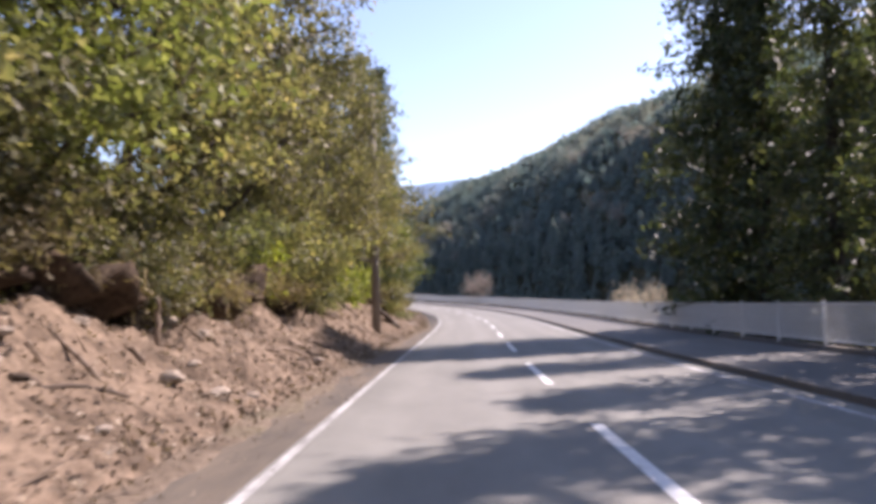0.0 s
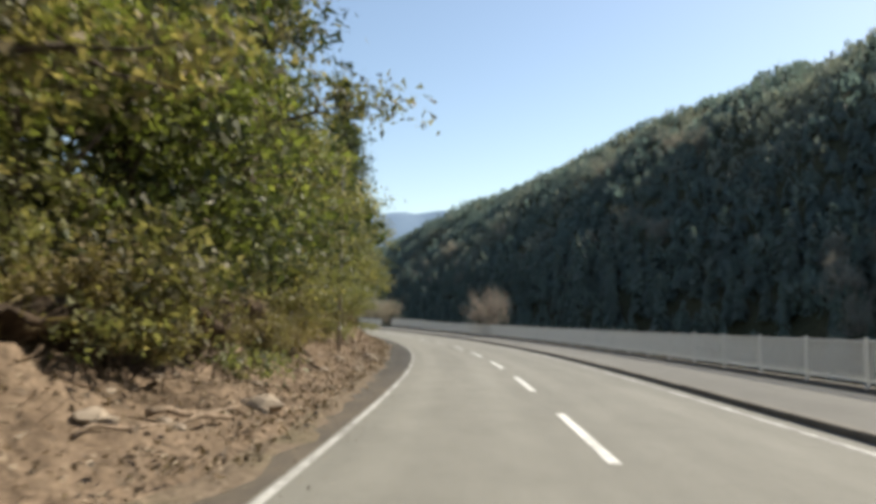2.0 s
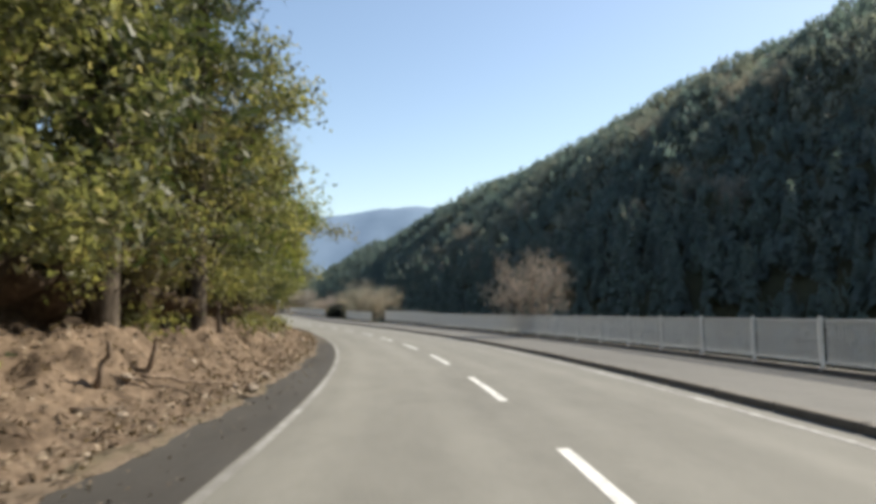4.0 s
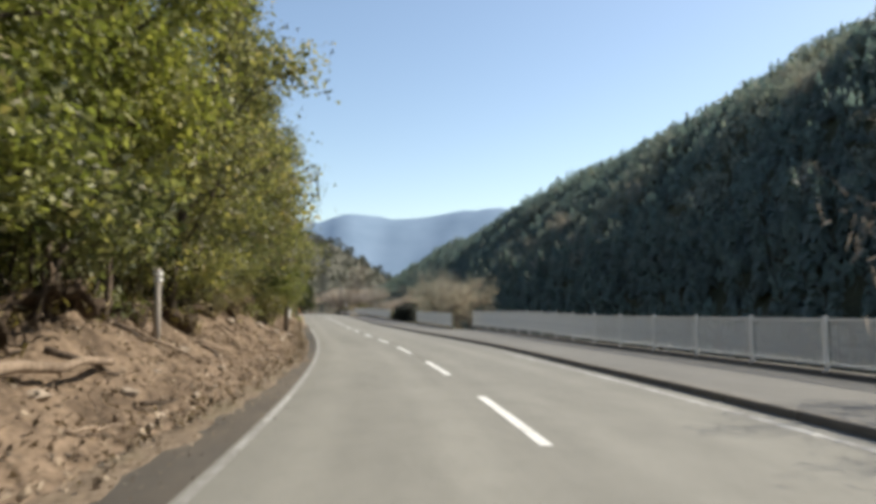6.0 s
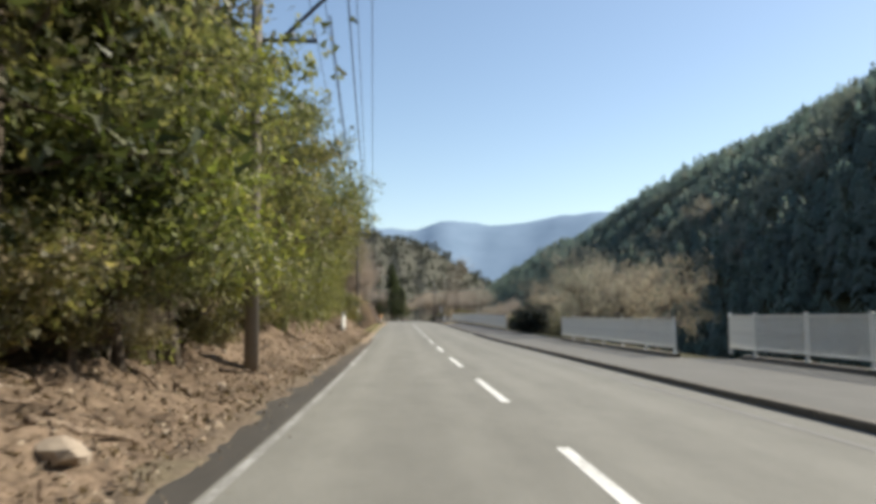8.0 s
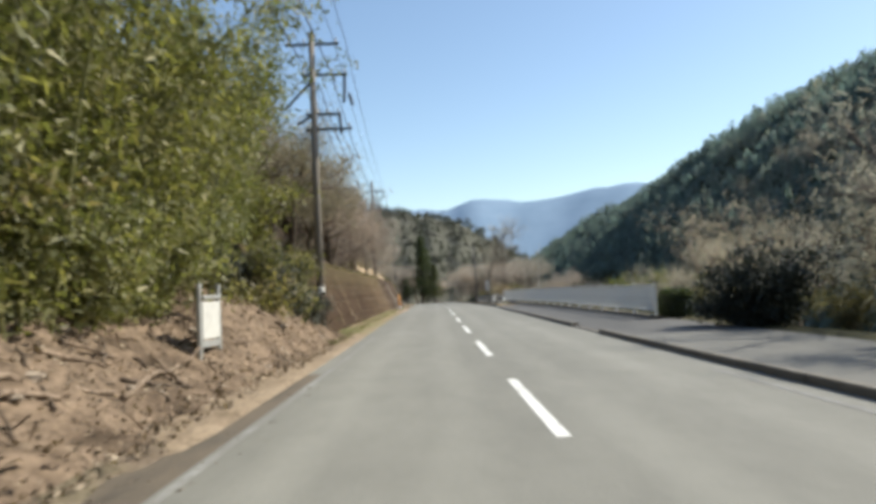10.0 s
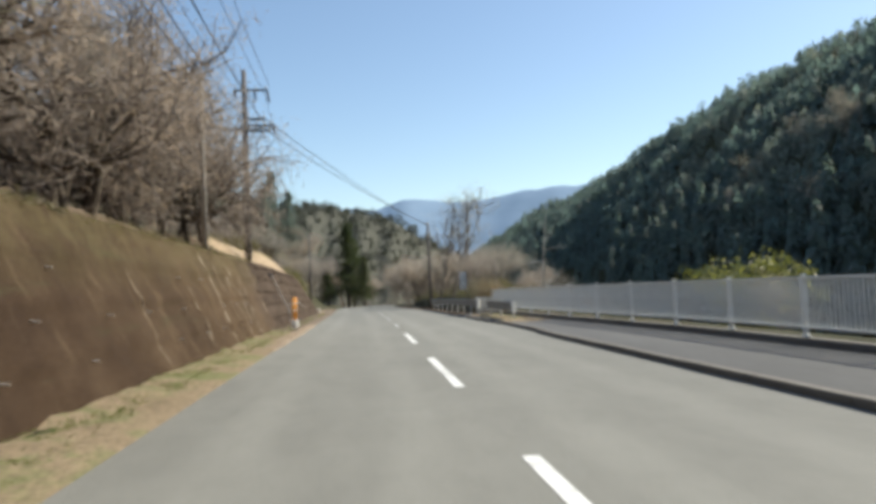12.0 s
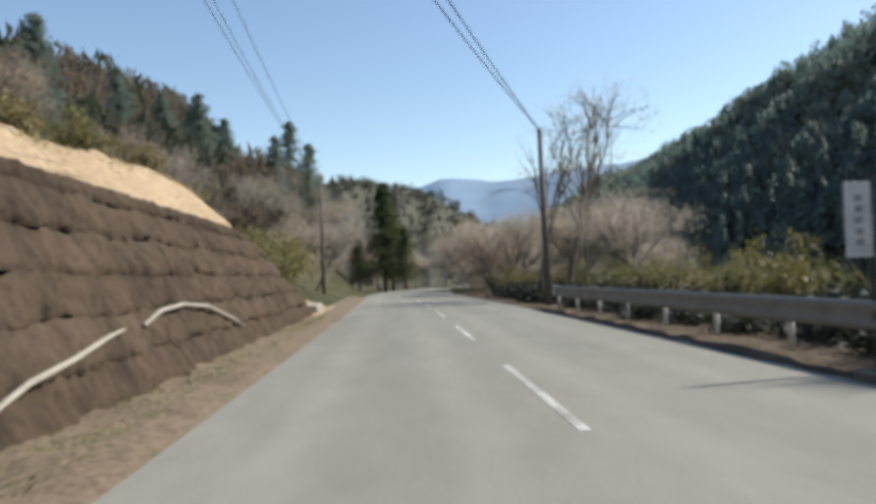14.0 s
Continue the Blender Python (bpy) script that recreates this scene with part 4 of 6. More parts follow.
def clipped_hedge(s, d):
    """A dense bush cut to a block: stems inside, leaves thickest on its faces."""
    rng = np.random.default_rng(340)
    root = thing("clipped_hedge", stand(s, d, float(ground_height(s, d)) - 0.05), "dark green hedge clipped to a block beside the drive", "hedge")
    stems = [tube(limb(rng, (rng.uniform(-0.4, 0.4), rng.uniform(-0.4, 0.4), 0), (0, 0, 1), 1.0, 4, 0, 0.15), [0.03, 0.025, 0.02, 0.014, 0.008], 4) for _ in range(9)]
    v, f = gather(stems)
    tagged(mesh_object("woody_stem", v, f, M_BARK, root), kind="stuff")
    c = rng.uniform(-1, 1, (1500, 3))
    c = c / np.maximum((np.abs(c) ** 6).sum(1) ** (1 / 6), 0.02)[:, None] * rng.uniform(0.8, 1.02, 1500)[:, None] * 0.5 + (0, 0, 0.53)
    lv, lf = leaves(rng, c, 5, (0.045, 0.045, 0.045), 0.07)
    mesh_object("foliage", lv, lf, M_NEEDLE, root)
    return root


def fir_cloud(rng, height, reach, n=60):
    """A far conifer: drooping sprays that thin out towards a pointed top."""
    u = rng.uniform(0, 1, n) ** 1.35
    r = reach * (1 - u) ** 0.8 * rng.uniform(0.45, 1.05, n) + 0.05
    a = rng.uniform(0, 6.2832, n)
    out = np.stack([np.cos(a), np.sin(a), np.zeros(n)], -1)
    side = np.stack([-np.sin(a), np.cos(a), np.zeros(n)], -1)
    c = out * r[:, None] * 0.6 + np.stack([np.zeros(n), np.zeros(n), height * (0.1 + 0.86 * u)], -1)
    k = (reach * (0.34 + 0.5 * (1 - u) * rng.uniform(0.5, 1, n)))[:, None]
    tip = c + out * k * 0.75 + (0, 0, -1) * k * rng.uniform(0.1, 0.6, n)[:, None]
    v = np.stack([c + side * k * 0.5 + (0, 0, 0.5) * k, c - side * k * 0.5 + (0, 0, 0.5) * k, tip], 1).reshape(-1, 3)
    lead = np.array([(-0.12 * reach, 0, height * 0.86), (0.12 * reach, 0.05, height * 0.86), (0, 0, height * 1.03)])
    v = np.concatenate([v, lead])
    return v, np.arange(len(v)).reshape(-1, 3)


def tuft(rng, height, reach, n=170):
    """A far broad-leaved or leafless crown: many small slanted blades in a rounded, uneven cloud."""
    c = rng.normal(0, 1, (n, 3))
    c /= np.linalg.norm(c, axis=1)[:, None]
    c = c * (rng.uniform(0.3, 1.0, n) ** 0.5)[:, None] * (reach, reach, height * 0.42) + (0, 0, height * 0.55)
    a, b = rng.normal(0, 1, (n, 3)), rng.normal(0, 1, (n, 3))
    s = reach * 0.15 * (170 / n) ** 0.4
    v = np.stack([c + a * s * 0.45, c - a * s * 0.4, c + b * s * 0.6 + (0, 0, s * 1.9)], 1).reshape(-1, 3)
    return v, np.arange(3 * n).reshape(-1, 3)


def wood(name, spots, kinds, mat, label, seed, sizes=None):
    """Many far trees in one mesh. spots: world places; kinds: shapes to draw from."""
    rng = np.random.default_rng(seed)
    vs, fs, n = [], [], 0
    for j, p in enumerate(spots):
        v, f = kinds[rng.integers(len(kinds))]
        t, k = rng.uniform(0, 6.28), rng.uniform(0.7, 1.25) * (1 if sizes is None else sizes[j])
        c, s = math.cos(t) * k, math.sin(t) * k
        w = np.stack([v[:, 0] * c - v[:, 1] * s, v[:, 0] * s + v[:, 1] * c, v[:, 2] * k * rng.uniform(0.85, 1.2)], -1) + p
        vs.append(w)
        fs.append(f + n)
        n += len(v)
    ob = mesh_object(name, np.concatenate(vs), np.concatenate(fs), mat)
    return tagged(ob, label, "forest", kind="stuff")


def scatter(rng, s0, s1, d0, d1, gap, keep=None):
    """Jittered s, d pairs."""
    out = [(s + rng.uniform(-0.45, 0.45) * gap, d + rng.uniform(-0.45, 0.45) * gap) for s in np.arange(s0, s1, gap) for d in np.arange(d0, d1, gap)]
    return np.array([q for q in out if keep is None or keep(*q)])


def on_ground(sd):
    return places(sd[:, 0], sd[:, 1], ground_height(sd[:, 0], sd[:, 1]))


def build_far_woods():
    rng = np.random.default_rng(77)
    cones = [fir_cloud(rng, rng.uniform(5.2, 6.8), rng.uniform(1.8, 2.4), 52) for _ in range(10)]
    rounds = [tuft(rng, rng.uniform(5, 6.5), rng.uniform(2.0, 2.7), 40) for _ in range(8)]
    tufts = [tuft(rng, rng.uniform(4.3, 5.8), rng.uniform(2.2, 3.0), 165) for _ in range(8)]
    spires = [fir_cloud(rng, rng.uniform(8.5, 11), rng.uniform(1.9, 2.4), 90) for _ in range(6)]
    foot = scatter(rng, -40, 330, 48, 64, 3.2)
    wood("foothill_forest", on_ground(foot) - (0, 0, 0.5), spires + rounds[:4], M_HAZYTREE, "tall straight cedars along the foot of the hill", 7, np.full(len(foot), 0.85))
    # the hillside: larger crowns below, smaller and closer ones towards the ridge
    for name, s0, s1, d0, d1, gap, seed in (("hillside_forest", -60, 40, 58, 134, 5.0, 3), ("cedar_forest", 40, 480, 58, 96, 2.5, 1), ("ridge_forest", 40, 480, 96, 135, 2.3, 8), ("far_forest", 480, 720, 58, 135, 3.2, 9)):
        sd = scatter(rng, s0, s1, d0, d1, gap)
        patch = wavy(sd[:, 0], sd[:, 1], 60, 21) + rng.normal(0, 0.35, len(sd))
        pale = (patch > 0.35) & (sd[:, 0] < 330)
        size = gap * (0.275 - 0.055 * smooth(88, 110, sd[:, 1]))
        wood(name, on_ground(sd[~pale]) - (0, 0, 0.3), cones + rounds if d0 < 90 else cones[:4] + rounds, M_HAZYTREE, "dense dark cedar plantation on the shaded hillside", seed, size[~pale])
        if pale.any():
            wood("hillside_broadleaf_wood", on_ground(sd[pale]) - (0, 0, 0.3), rounds, M_HILLPALE, "grey-green broadleaf trees among the hillside cedars", seed + 1, size[pale])
    sd = scatter(rng, 205, 460, -62, -13, 3.3, lambda s, d: s > 268 or d < -30)
    mixed = rng.uniform(0, 1, len(sd))
    ev = mixed + 0.18 * wavy(sd[:, 0], sd[:, 1], 30, 87) < 0.26
    wood("hill_cedar_wood", on_ground(sd[ev]) - (0, 0, 0.6), rounds, M_SLOPECEDAR, "scattered dark cedars on the brown hillside", 3)
    wood("hill_bare_wood", on_ground(sd[~ev]) - (0, 0, 0.8), tufts, M_HILLBARE, "brown leafless wood on the slope above the road", 4)


def ridge_hill(name, az0, az1, profile, dist, depth, mat, label, foot=-40.0, rough=4.0, seed=0):
    """A far ridge: a mound whose crest follows profile(az in degrees) -> elevation in degrees, seen from near the road's end."""
    eye = at(150, 0, 1.4)
    az = np.linspace(az0, az1, 140)
    rows = []
    crest = np.array([profile(a) for a in az])
    for u in np.linspace(0, 1, 16):
        r = dist * (0.78 + 0.22 * u) if depth is None else dist - depth * (1 - u)
        h = dist * np.tan(np.radians(crest)) * smooth(0, 1, u) ** 0.9 + foot * (1 - u)
        h = h + rough * wavy(az * 9, np.full(len(az), u * 30), 30, seed) * (0.25 + u * 0.4) * (1 - u) * 4 + rough * 0.25 * wavy(az * 9, az * 0, 5, seed + 1) * u
        rows.append(np.stack([eye.x + r * np.sin(np.radians(az)), eye.y + r * np.cos(np.radians(az)), eye.z + h], -1))
    rows.append(rows[-1] + (0, 0, -300))
    g = np.stack(rows)
    n, m = g.shape[:2]
    i = (np.arange(n - 1)[:, None] * m + np.arange(m - 1)[None]).ravel()
    ob = mesh_object(name, g.reshape(-1, 3), np.stack([i, i + 1, i + m + 1, i + m], -1), mat, soft=True)
    return tagged(ob, label, "mountain", kind="structure"), g


def build_mountains():
    far = Nodes("haze_blue_mountain", 1.0, 0, 0.0)
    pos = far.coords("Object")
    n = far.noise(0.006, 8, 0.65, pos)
    # The blue of the aerial haze is put into the range's base colour.
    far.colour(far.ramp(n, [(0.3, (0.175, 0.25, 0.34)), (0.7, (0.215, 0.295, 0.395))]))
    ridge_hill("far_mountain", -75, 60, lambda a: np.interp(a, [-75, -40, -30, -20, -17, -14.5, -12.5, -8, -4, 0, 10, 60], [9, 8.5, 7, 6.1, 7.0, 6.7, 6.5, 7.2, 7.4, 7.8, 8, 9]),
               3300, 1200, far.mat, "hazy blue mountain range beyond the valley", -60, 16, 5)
    mid = Nodes("wooded_hill", 1.0, 0, 0.0)
    pos = mid.coords("Object")
    n = mid.noise(0.06, 8, 0.7, pos)
    mid.colour(mid.ramp(n, [(0.3, (0.075, 0.078, 0.064)), (0.55, (0.1, 0.098, 0.08)), (0.75, (0.125, 0.118, 0.098))]))
    _, g = ridge_hill("wooded_spur", -60, -11, lambda a: np.interp(a, [-60, -40, -31, -26, -24, -21.5, -18, -15.4, -13.5, -11], [11, 8.2, 7.0, 6.25, 6.15, 5.85, 4.7, 3.1, 1.8, 0.4]),
                      620, 260, mid.mat, "wooded spur with bare brown trees ahead", -12, 5, 9)
    rng = np.random.default_rng(31)
    flat = g[3:-1].reshape(-1, 3)
    spots = flat[rng.integers(0, len(flat), 2200)] + rng.normal(0, 4, (2200, 3)) * (1, 1, 0)
    cones = [fir_cloud(rng, rng.uniform(5, 7), 2.0, 36) for _ in range(6)]
    tufts = [tuft(rng, rng.uniform(4.5, 6), rng.uniform(2.2, 3), 55) for _ in range(6)]
    pick = rng.uniform(0, 1, 2200) < 0.45
    wood("spur_cedar_wood", spots[pick] - (0, 0, 1.5), cones, M_SLOPECEDAR, "dark cedars on the spur ahead", 5)
    wood("spur_bare_wood", spots[~pick] - (0, 0, 1.5), tufts, M_SPUR, "leafless brown wood on the spur ahead", 6)


# ---- poles and wires ----
def utility_pole(s, d, h0, h1, mat, label, arms=(), bars=(), radius=0.15, band=False, lean=(0, 0)):
    """A pole with cross-arms (height, from, to) and braces or hangers (from x, h, to x, h), x metres to the right of it."""
    root = thing("utility_pole", stand(s, d, h0, lean=lean), label, "utility pole", "power line poles")
    bm = bmesh.new()
    rod(bm, (0, 0, -0.3), (0, 0, h1 - h0), radius, radius * 0.66, 14)
    part("shaft", bm, mat, root, "", True)
    for z, x0, x1 in arms:
        bm = bmesh.new()
        box(bm, (x1 - x0, 0.08, 0.085), ((x0 + x1) / 2, 0.12, z - h0), 0.008)
        arm = part("cross_arm", bm, M_DARK, root, "dark steel cross-arm")
        for u in (0.06, 0.35, 0.65, 0.94):
            x = x0 + (x1 - x0) * u
            if abs(x) < 0.12:
                continue
            bm = bmesh.new()
            rod(bm, (x, 0.12, z - h0 + 0.04), (x, 0.12, z - h0 + 0.1), 0.022, 0.03, 8)
            rod(bm, (x, 0.12, z - h0 + 0.1), (x, 0.12, z - h0 + 0.2), 0.05, 0.032, 8)
            part("insulator", bm, M_STEEL, arm, "grey porcelain insulator")
    for xa, za, xb, zb in bars:
        bm = bmesh.new()
        rod(bm, (xa, 0.14, za - h0), (xb, 0.14, zb - h0), 0.05, 0.05, 8)
        part("brace", bm, M_DARK, root, "dark steel brace")
    if band:
        for z in (band, band - 0.12):
            bm = bmesh.new()
            rod(bm, (0, 0, z - h0 - 0.04), (0, 0, z - h0 + 0.04), radius * 1.12, radius * 1.12, 14)
            part("band", bm, M_WHITE, root, "pale steel band")
    return root


def wires(name, ends, sag, label, radius=0.012):
    """One cable thing per span, hung between two places."""
    for a, b in ends:
        a, b = at(*a), at(*b)
        pts = [a.lerp(b, u) - Vector((0, 0, sag * 4 * u * (1 - u))) for u in np.linspace(0, 1, 13)]
        v, f = tube([tuple(p) for p in pts], [radius] * 13, 5)
        tagged(mesh_object(name, v, f, M_WIRE, soft=True), label, "cable", "overhead cables")


def build_poles():
    utility_pole(10.6, -5.3, 0.3, 10.5, M_GREYPOLE, "weathered round concrete pole at the foot of the bank", radius=0.19)
    utility_pole(42.0, -6.3, 0.5, 8.5, M_CONCRETE, "slender pale pole among the trees", radius=0.085, band=1.4)
    utility_pole(89.6, -6.0, 0.75, 2.3, M_CONCRETE, "short grey post with a white band on the bank", radius=0.085, band=2.2)
    utility_pole(122.3, -5.05, 0.3, 10.6, M_GREYPOLE, "concrete pole with an outrigger bracket among the trees", [(9.0, -0.5, 2.0), (7.75, -0.2, 1.35)],
                 [(1.95, 8.9, 1.85, 10.4), (1.7, 8.95, 0.5, 7.75), (1.3, 9.95, 1.9, 9.95)], radius=0.16)
    utility_pole(163.3, -5.05, 0.1, 10.7, M_GREYPOLE, "tall dark concrete pole with cross-arms at the wall's end", [(10.3, -0.95, 0.95), (9.2, -0.4, 1.2), (7.8, -0.3, 0.9), (7.27, -0.3, 1.3)],
                 [(-1.05, 8.0, -0.1, 8.95), (0.88, 7.85, 0.92, 7.1), (1.1, 9.2, 1.05, 8.2), (-0.6, 7.5, -0.1, 7.75), (1.25, 8.5, 1.35, 8.1)], radius=0.15, band=1.75)
    utility_pole(194.6, -6.3, 2.8, 8.6, M_CONCRETE, "slender grey pole standing on top of the wall", radius=0.1)
    utility_pole(204.5, -6.45, 2.95, 11.85, M_DARKPOLE, "dark pole with several cross-arms above the wall", [(10.95, -0.5, 1.05), (9.6, 0.1, 0.9), (9.3, 0.1, 1.3), (9.05, 0.1, 1.15)],
                 [(-0.85, 8.35, -0.1, 9.4), (1.02, 10.95, 1.1, 10.4), (0.45, 10.9, 0.5, 10.5), (-0.45, 10.95, -0.4, 10.6), (1.28, 9.3, 1.3, 8.9)], radius=0.16)
    utility_pole(230.5, 4.5, 0.1, 7.2, M_DARKPOLE, "dark leaning timber pole beside the guard rail", radius=0.14, lean=(0, -0.8))
    utility_pole(255.0, -6.45, 0.4, 8.8, M_DARKPOLE, "thin dark pole beyond the end of the wall", radius=0.13)
    top = [(-0.5, 11.15), (-0.1, 11.15), (0.75, 11.15), (1.15, 11.15)]
    line = [((122.3, -3.6), 9.9), ((163.3, -5.05), 10.5), ((204.5, -6.45), 11.1)]
    for (p, hp), (q, hq) in zip(line, line[1:]):
        wires("power_cable", [((p[0], p[1] + x, hp), (q[0], q[1] + x, hq)) for x, _ in top], 0.7, "thin black power cable between the poles")
        wires("telephone_cable", [((p[0], p[1] + 0.2, hp - 1.6), (q[0], q[1] + 0.2, hq - 1.9)), ((p[0], p[1] + 0.6, hp - 1.1), (q[0], q[1] + 0.8, hq - 1.6))], 0.9, "black telephone cable between the poles", 0.02)
    wires("power_cable", [((204.5, -6.45 + x, 9.6), (230.5, 4.5 + 0.1 * i, 7.0 - 0.15 * i)) for i, x in enumerate((0.2, 0.9))], 0.35, "black cable crossing over the road", 0.02)
    wires("power_cable", [((204.5, -6.45 + x, h), (255, -6.45 + x * 0.4, 8.6)) for x, h in ((0.1, 11.2), (0.8, 11.2), (0.5, 9.6))], 0.8, "thin black power cable between the poles")
    wires("power_cable", [((163.3, -5.05, 8.6), (194.6, -6.3, 8.4))], 0.6, "black cable to the pole on the wall", 0.018)
    wires("power_cable", [((90, -6.0, 10.0), (122.3, -3.2, 10.2)), ((90, -5.5, 10.0), (122.3, -3.1, 9.4))], 0.7, "thin black power cable out of the trees")

# ---- planting the near trees ----
def plant(protos, spots, seed, sizes=(0.8, 1.2)):
    """Copies of the prototypes at (s, d) spots."""
    rng = random.Random(seed)
    for s, d, *k in spots:
        proto = protos[k[0] if k else rng.randrange(len(protos))]
        size = k[1] if len(k) > 1 else rng.uniform(*sizes)
        copy_thing(proto, stand(s, d, float(ground_height(s, d)) - 0.05, rng.uniform(0, 360), 1.0) @ Matrix.Scale(size, 4))


def clear(protos):
    """Takes the prototypes out once their copies stand."""
    for root in protos:
        for ob in (*root.children_recursive, root):
            bpy.data.objects.remove(ob)


def build_trees():
    broad = [leafy_tree("evergreen_tree", 100 + i, h, r, 1050, 12, 0.098, mat, lab, low)
             for i, (h, r, mat, lab, low) in enumerate(((9.5, 3.2, M_LEAF, "dense evergreen broadleaf tree leaning over the road", 0.2), (11, 3.4, M_OLIVE, "olive-brown broadleaf tree overgrown with dry creepers", 0.22),
                                                        (8.5, 3.0, M_LEAF, "dense evergreen broadleaf tree on the bank", 0.24), (7.5, 3.0, M_SUNLEAF, "yellow-green broadleaf tree in the sun", 0.25)))]
    cedars = [cedar("cedar_tree", 200 + i, h, r, "tall dark cedar with drooping branches", None, 11) for i, (h, r) in enumerate(((14, 2.7), (11, 2.4)))]
    rng = random.Random(3)
    spots = []
    s = -30.0
    while s < 160:
        gap = float(np.interp(s, [22, 35, 48, 60, 72], [0, 0.75, 1.6, 0.8, 0]))
        if not 9 < s < 16 and s < 140:
            spots.append((s, rng.uniform(-7.9, -6.9) - gap, rng.choice((0, 0, 1, 2, 2, 3) if s < 17 else (0, 0, 2, 2, 2, 1, 3, 0)) if s > 17 or s < -4 else 1))
        if rng.random() < 0.3 and s < 138:
            spots.append((s + 2, rng.uniform(-11.5, -9.5), rng.choice((0, 1, 1, 2))))
        s += 3.9
    spots += [(10.5, -9.8, 1, 1.0), (14.0, -9.3, 0, 1.0), (120.4, -6.0, 3, 1.0), (117.8, -6.2, 3, 0.9), (119.3, -6.3, 2, 0.9), (116.6, -6.5, 0, 0.85)]
    plant(broad, spots, 11, (0.85, 1.15))
    s, back = -28.0, []
    while s < 165:
        back.append((s, rng.uniform(-17, -12.5)))
        s += 7.4
    plant(cedars, back, 12, (0.9, 1.3))
    plant(cedars, [(24, -7.6, 0, 1.15), (30, -7.2, 0, 1.25), (36, -8.6, 0, 1.2), (58, -7.4, 0, 1.15), (64, -7.0, 0, 1.05), (70, -8, 0, 1.2), (110, -7.2, 0, 1.2), (115, -6.9, 0, 1.1), (119, -8, 0, 1.25)], 25)
    # the stand on the river side whose shade lies over the road
    stand_by_river = [cedar("cedar_tree", 210, 14, 2.35, "dense dark cedar beyond the river fence", None, 17, taper=0.5)]
    plant(stand_by_river, [(12, 9.8, 0, 1.5), (15.6, 11.2, 0, 0.8), (9.6, 10.2, 0, 1.52), (7.9, 9.9, 0, 1.2), (2.5, 9.9, 0, 1.1), (-2.5, 10, 0, 1.05), (-6, 10, 0, 1.2), (-9, 10.5, 0, 1.3), (-13, 10, 0, 1.3), (8, 15, 0, 1.3), (4, 13, 0, 1.0)], 13)
    clear(stand_by_river)
    clear(cedars)
    clear(broad)
    low = [shrub("evergreen_shrub", 300 + i, 1.3, h, 170, 16, 0.085, mat, lab) for i, (h, mat, lab) in enumerate(((1.5, M_LEAF, "thick evergreen undergrowth on the bank"), (2.0, M_OLIVE, "dry olive undergrowth on the bank")))]
    spots = [(s0 + rng.uniform(-1.0, 1.0), rng.uniform(-9.2, -7.9) - float(np.interp(s0, [22, 35, 48, 60, 72], [0, 0.75, 1.6, 0.8, 0])) + 0.9 * (s0 < 16)) for s0 in np.arange(-30, 160, 3.1)]
    plant(low, spots, 14, (0.7, 1.25))
    plant(low, [(159.4, -5.9, 1, 0.6), (160.6, -6.0, 1, 0.7), (161.8, -5.9, 1, 0.5)], 28)
    clear(low)
    under = [shrub("overhanging_shrub", 360 + i, 1.7, h, 260, 14, 0.095, mat, lab, "undergrowth", 3) for i, (h, mat, lab) in enumerate(((3.2, M_LEAF, "low evergreen branches overhanging the bank"), (3.6, M_NEEDLE, "dark evergreen branches overhanging the bank"), (3.0, M_OLIVE, "olive-green branches overhanging the bank"), (2.6, M_DRYBRUSH, "dry brown brush overhanging the bank")))]
    spots = []
    for s0 in np.arange(-24, 150, 2.7):
        if not 8 < s0 < 17:
            spots.append((s0 + rng.uniform(-0.7, 0.7), rng.uniform(-8.0, -7.1) - float(np.interp(s0, [22, 35, 48, 60, 72], [0, 0.6, 1.3, 0.6, 0])), rng.choice((0, 0, 1, 1, 2, 3 if s0 < 70 else 0) if s0 > 17 else (2, 3, 2, 0)), rng.uniform(0.75, 1.1)))
    spots += [(114.8, -7.2, 2, 0.9), (116.6, -7.4, 0, 0.9), (118.6, -7.3, 2, 0.95), (120.6, -7.2, 0, 0.95), (122.6, -7.3, 2, 0.95), (125.0, -7.2, 2, 0.9)]
    spots += [(s0 + rng.uniform(-0.5, 0.5), rng.uniform(-6.9, -6.4), 2 if i % 3 else 3, rng.uniform(0.4, 0.62)) for i, s0 in enumerate(np.arange(98, 138, 2.3)) if not 105 < s0 < 114]
    spots += [(s0 + rng.uniform(-0.4, 0.4), rng.uniform(-7.0, -6.4), k, rng.uniform(0.5, 0.75)) for s0, k in ((20.5, 3), (22.3, 2), (24.2, 3), (25.8, 3), (27.6, 2), (29.5, 3), (31.5, 3), (33.5, 2), (-12, 3), (-9, 2), (-5, 3), (-1, 3))]
    spots = [(q[0], q[1] - (0.9 if 104 < q[0] < 113 else 0), *q[2:]) for q in spots]
    plant(under, spots, 31)
    clear(under)
    # Brush at the wall's end; near-black leaves stand in for shade in the hollow.
    shade = [shrub("hanging_shrub", 350 + i, 1.1, 1.5, 190, 16, 0.1, mat, lab) for i, (mat, lab) in enumerate(((M_DARKBUSH, "evergreen growth hanging over the wall's end, near black for the hollow's shade"), (M_OLIVE, "dull olive brush hanging over the end of the wall")))]
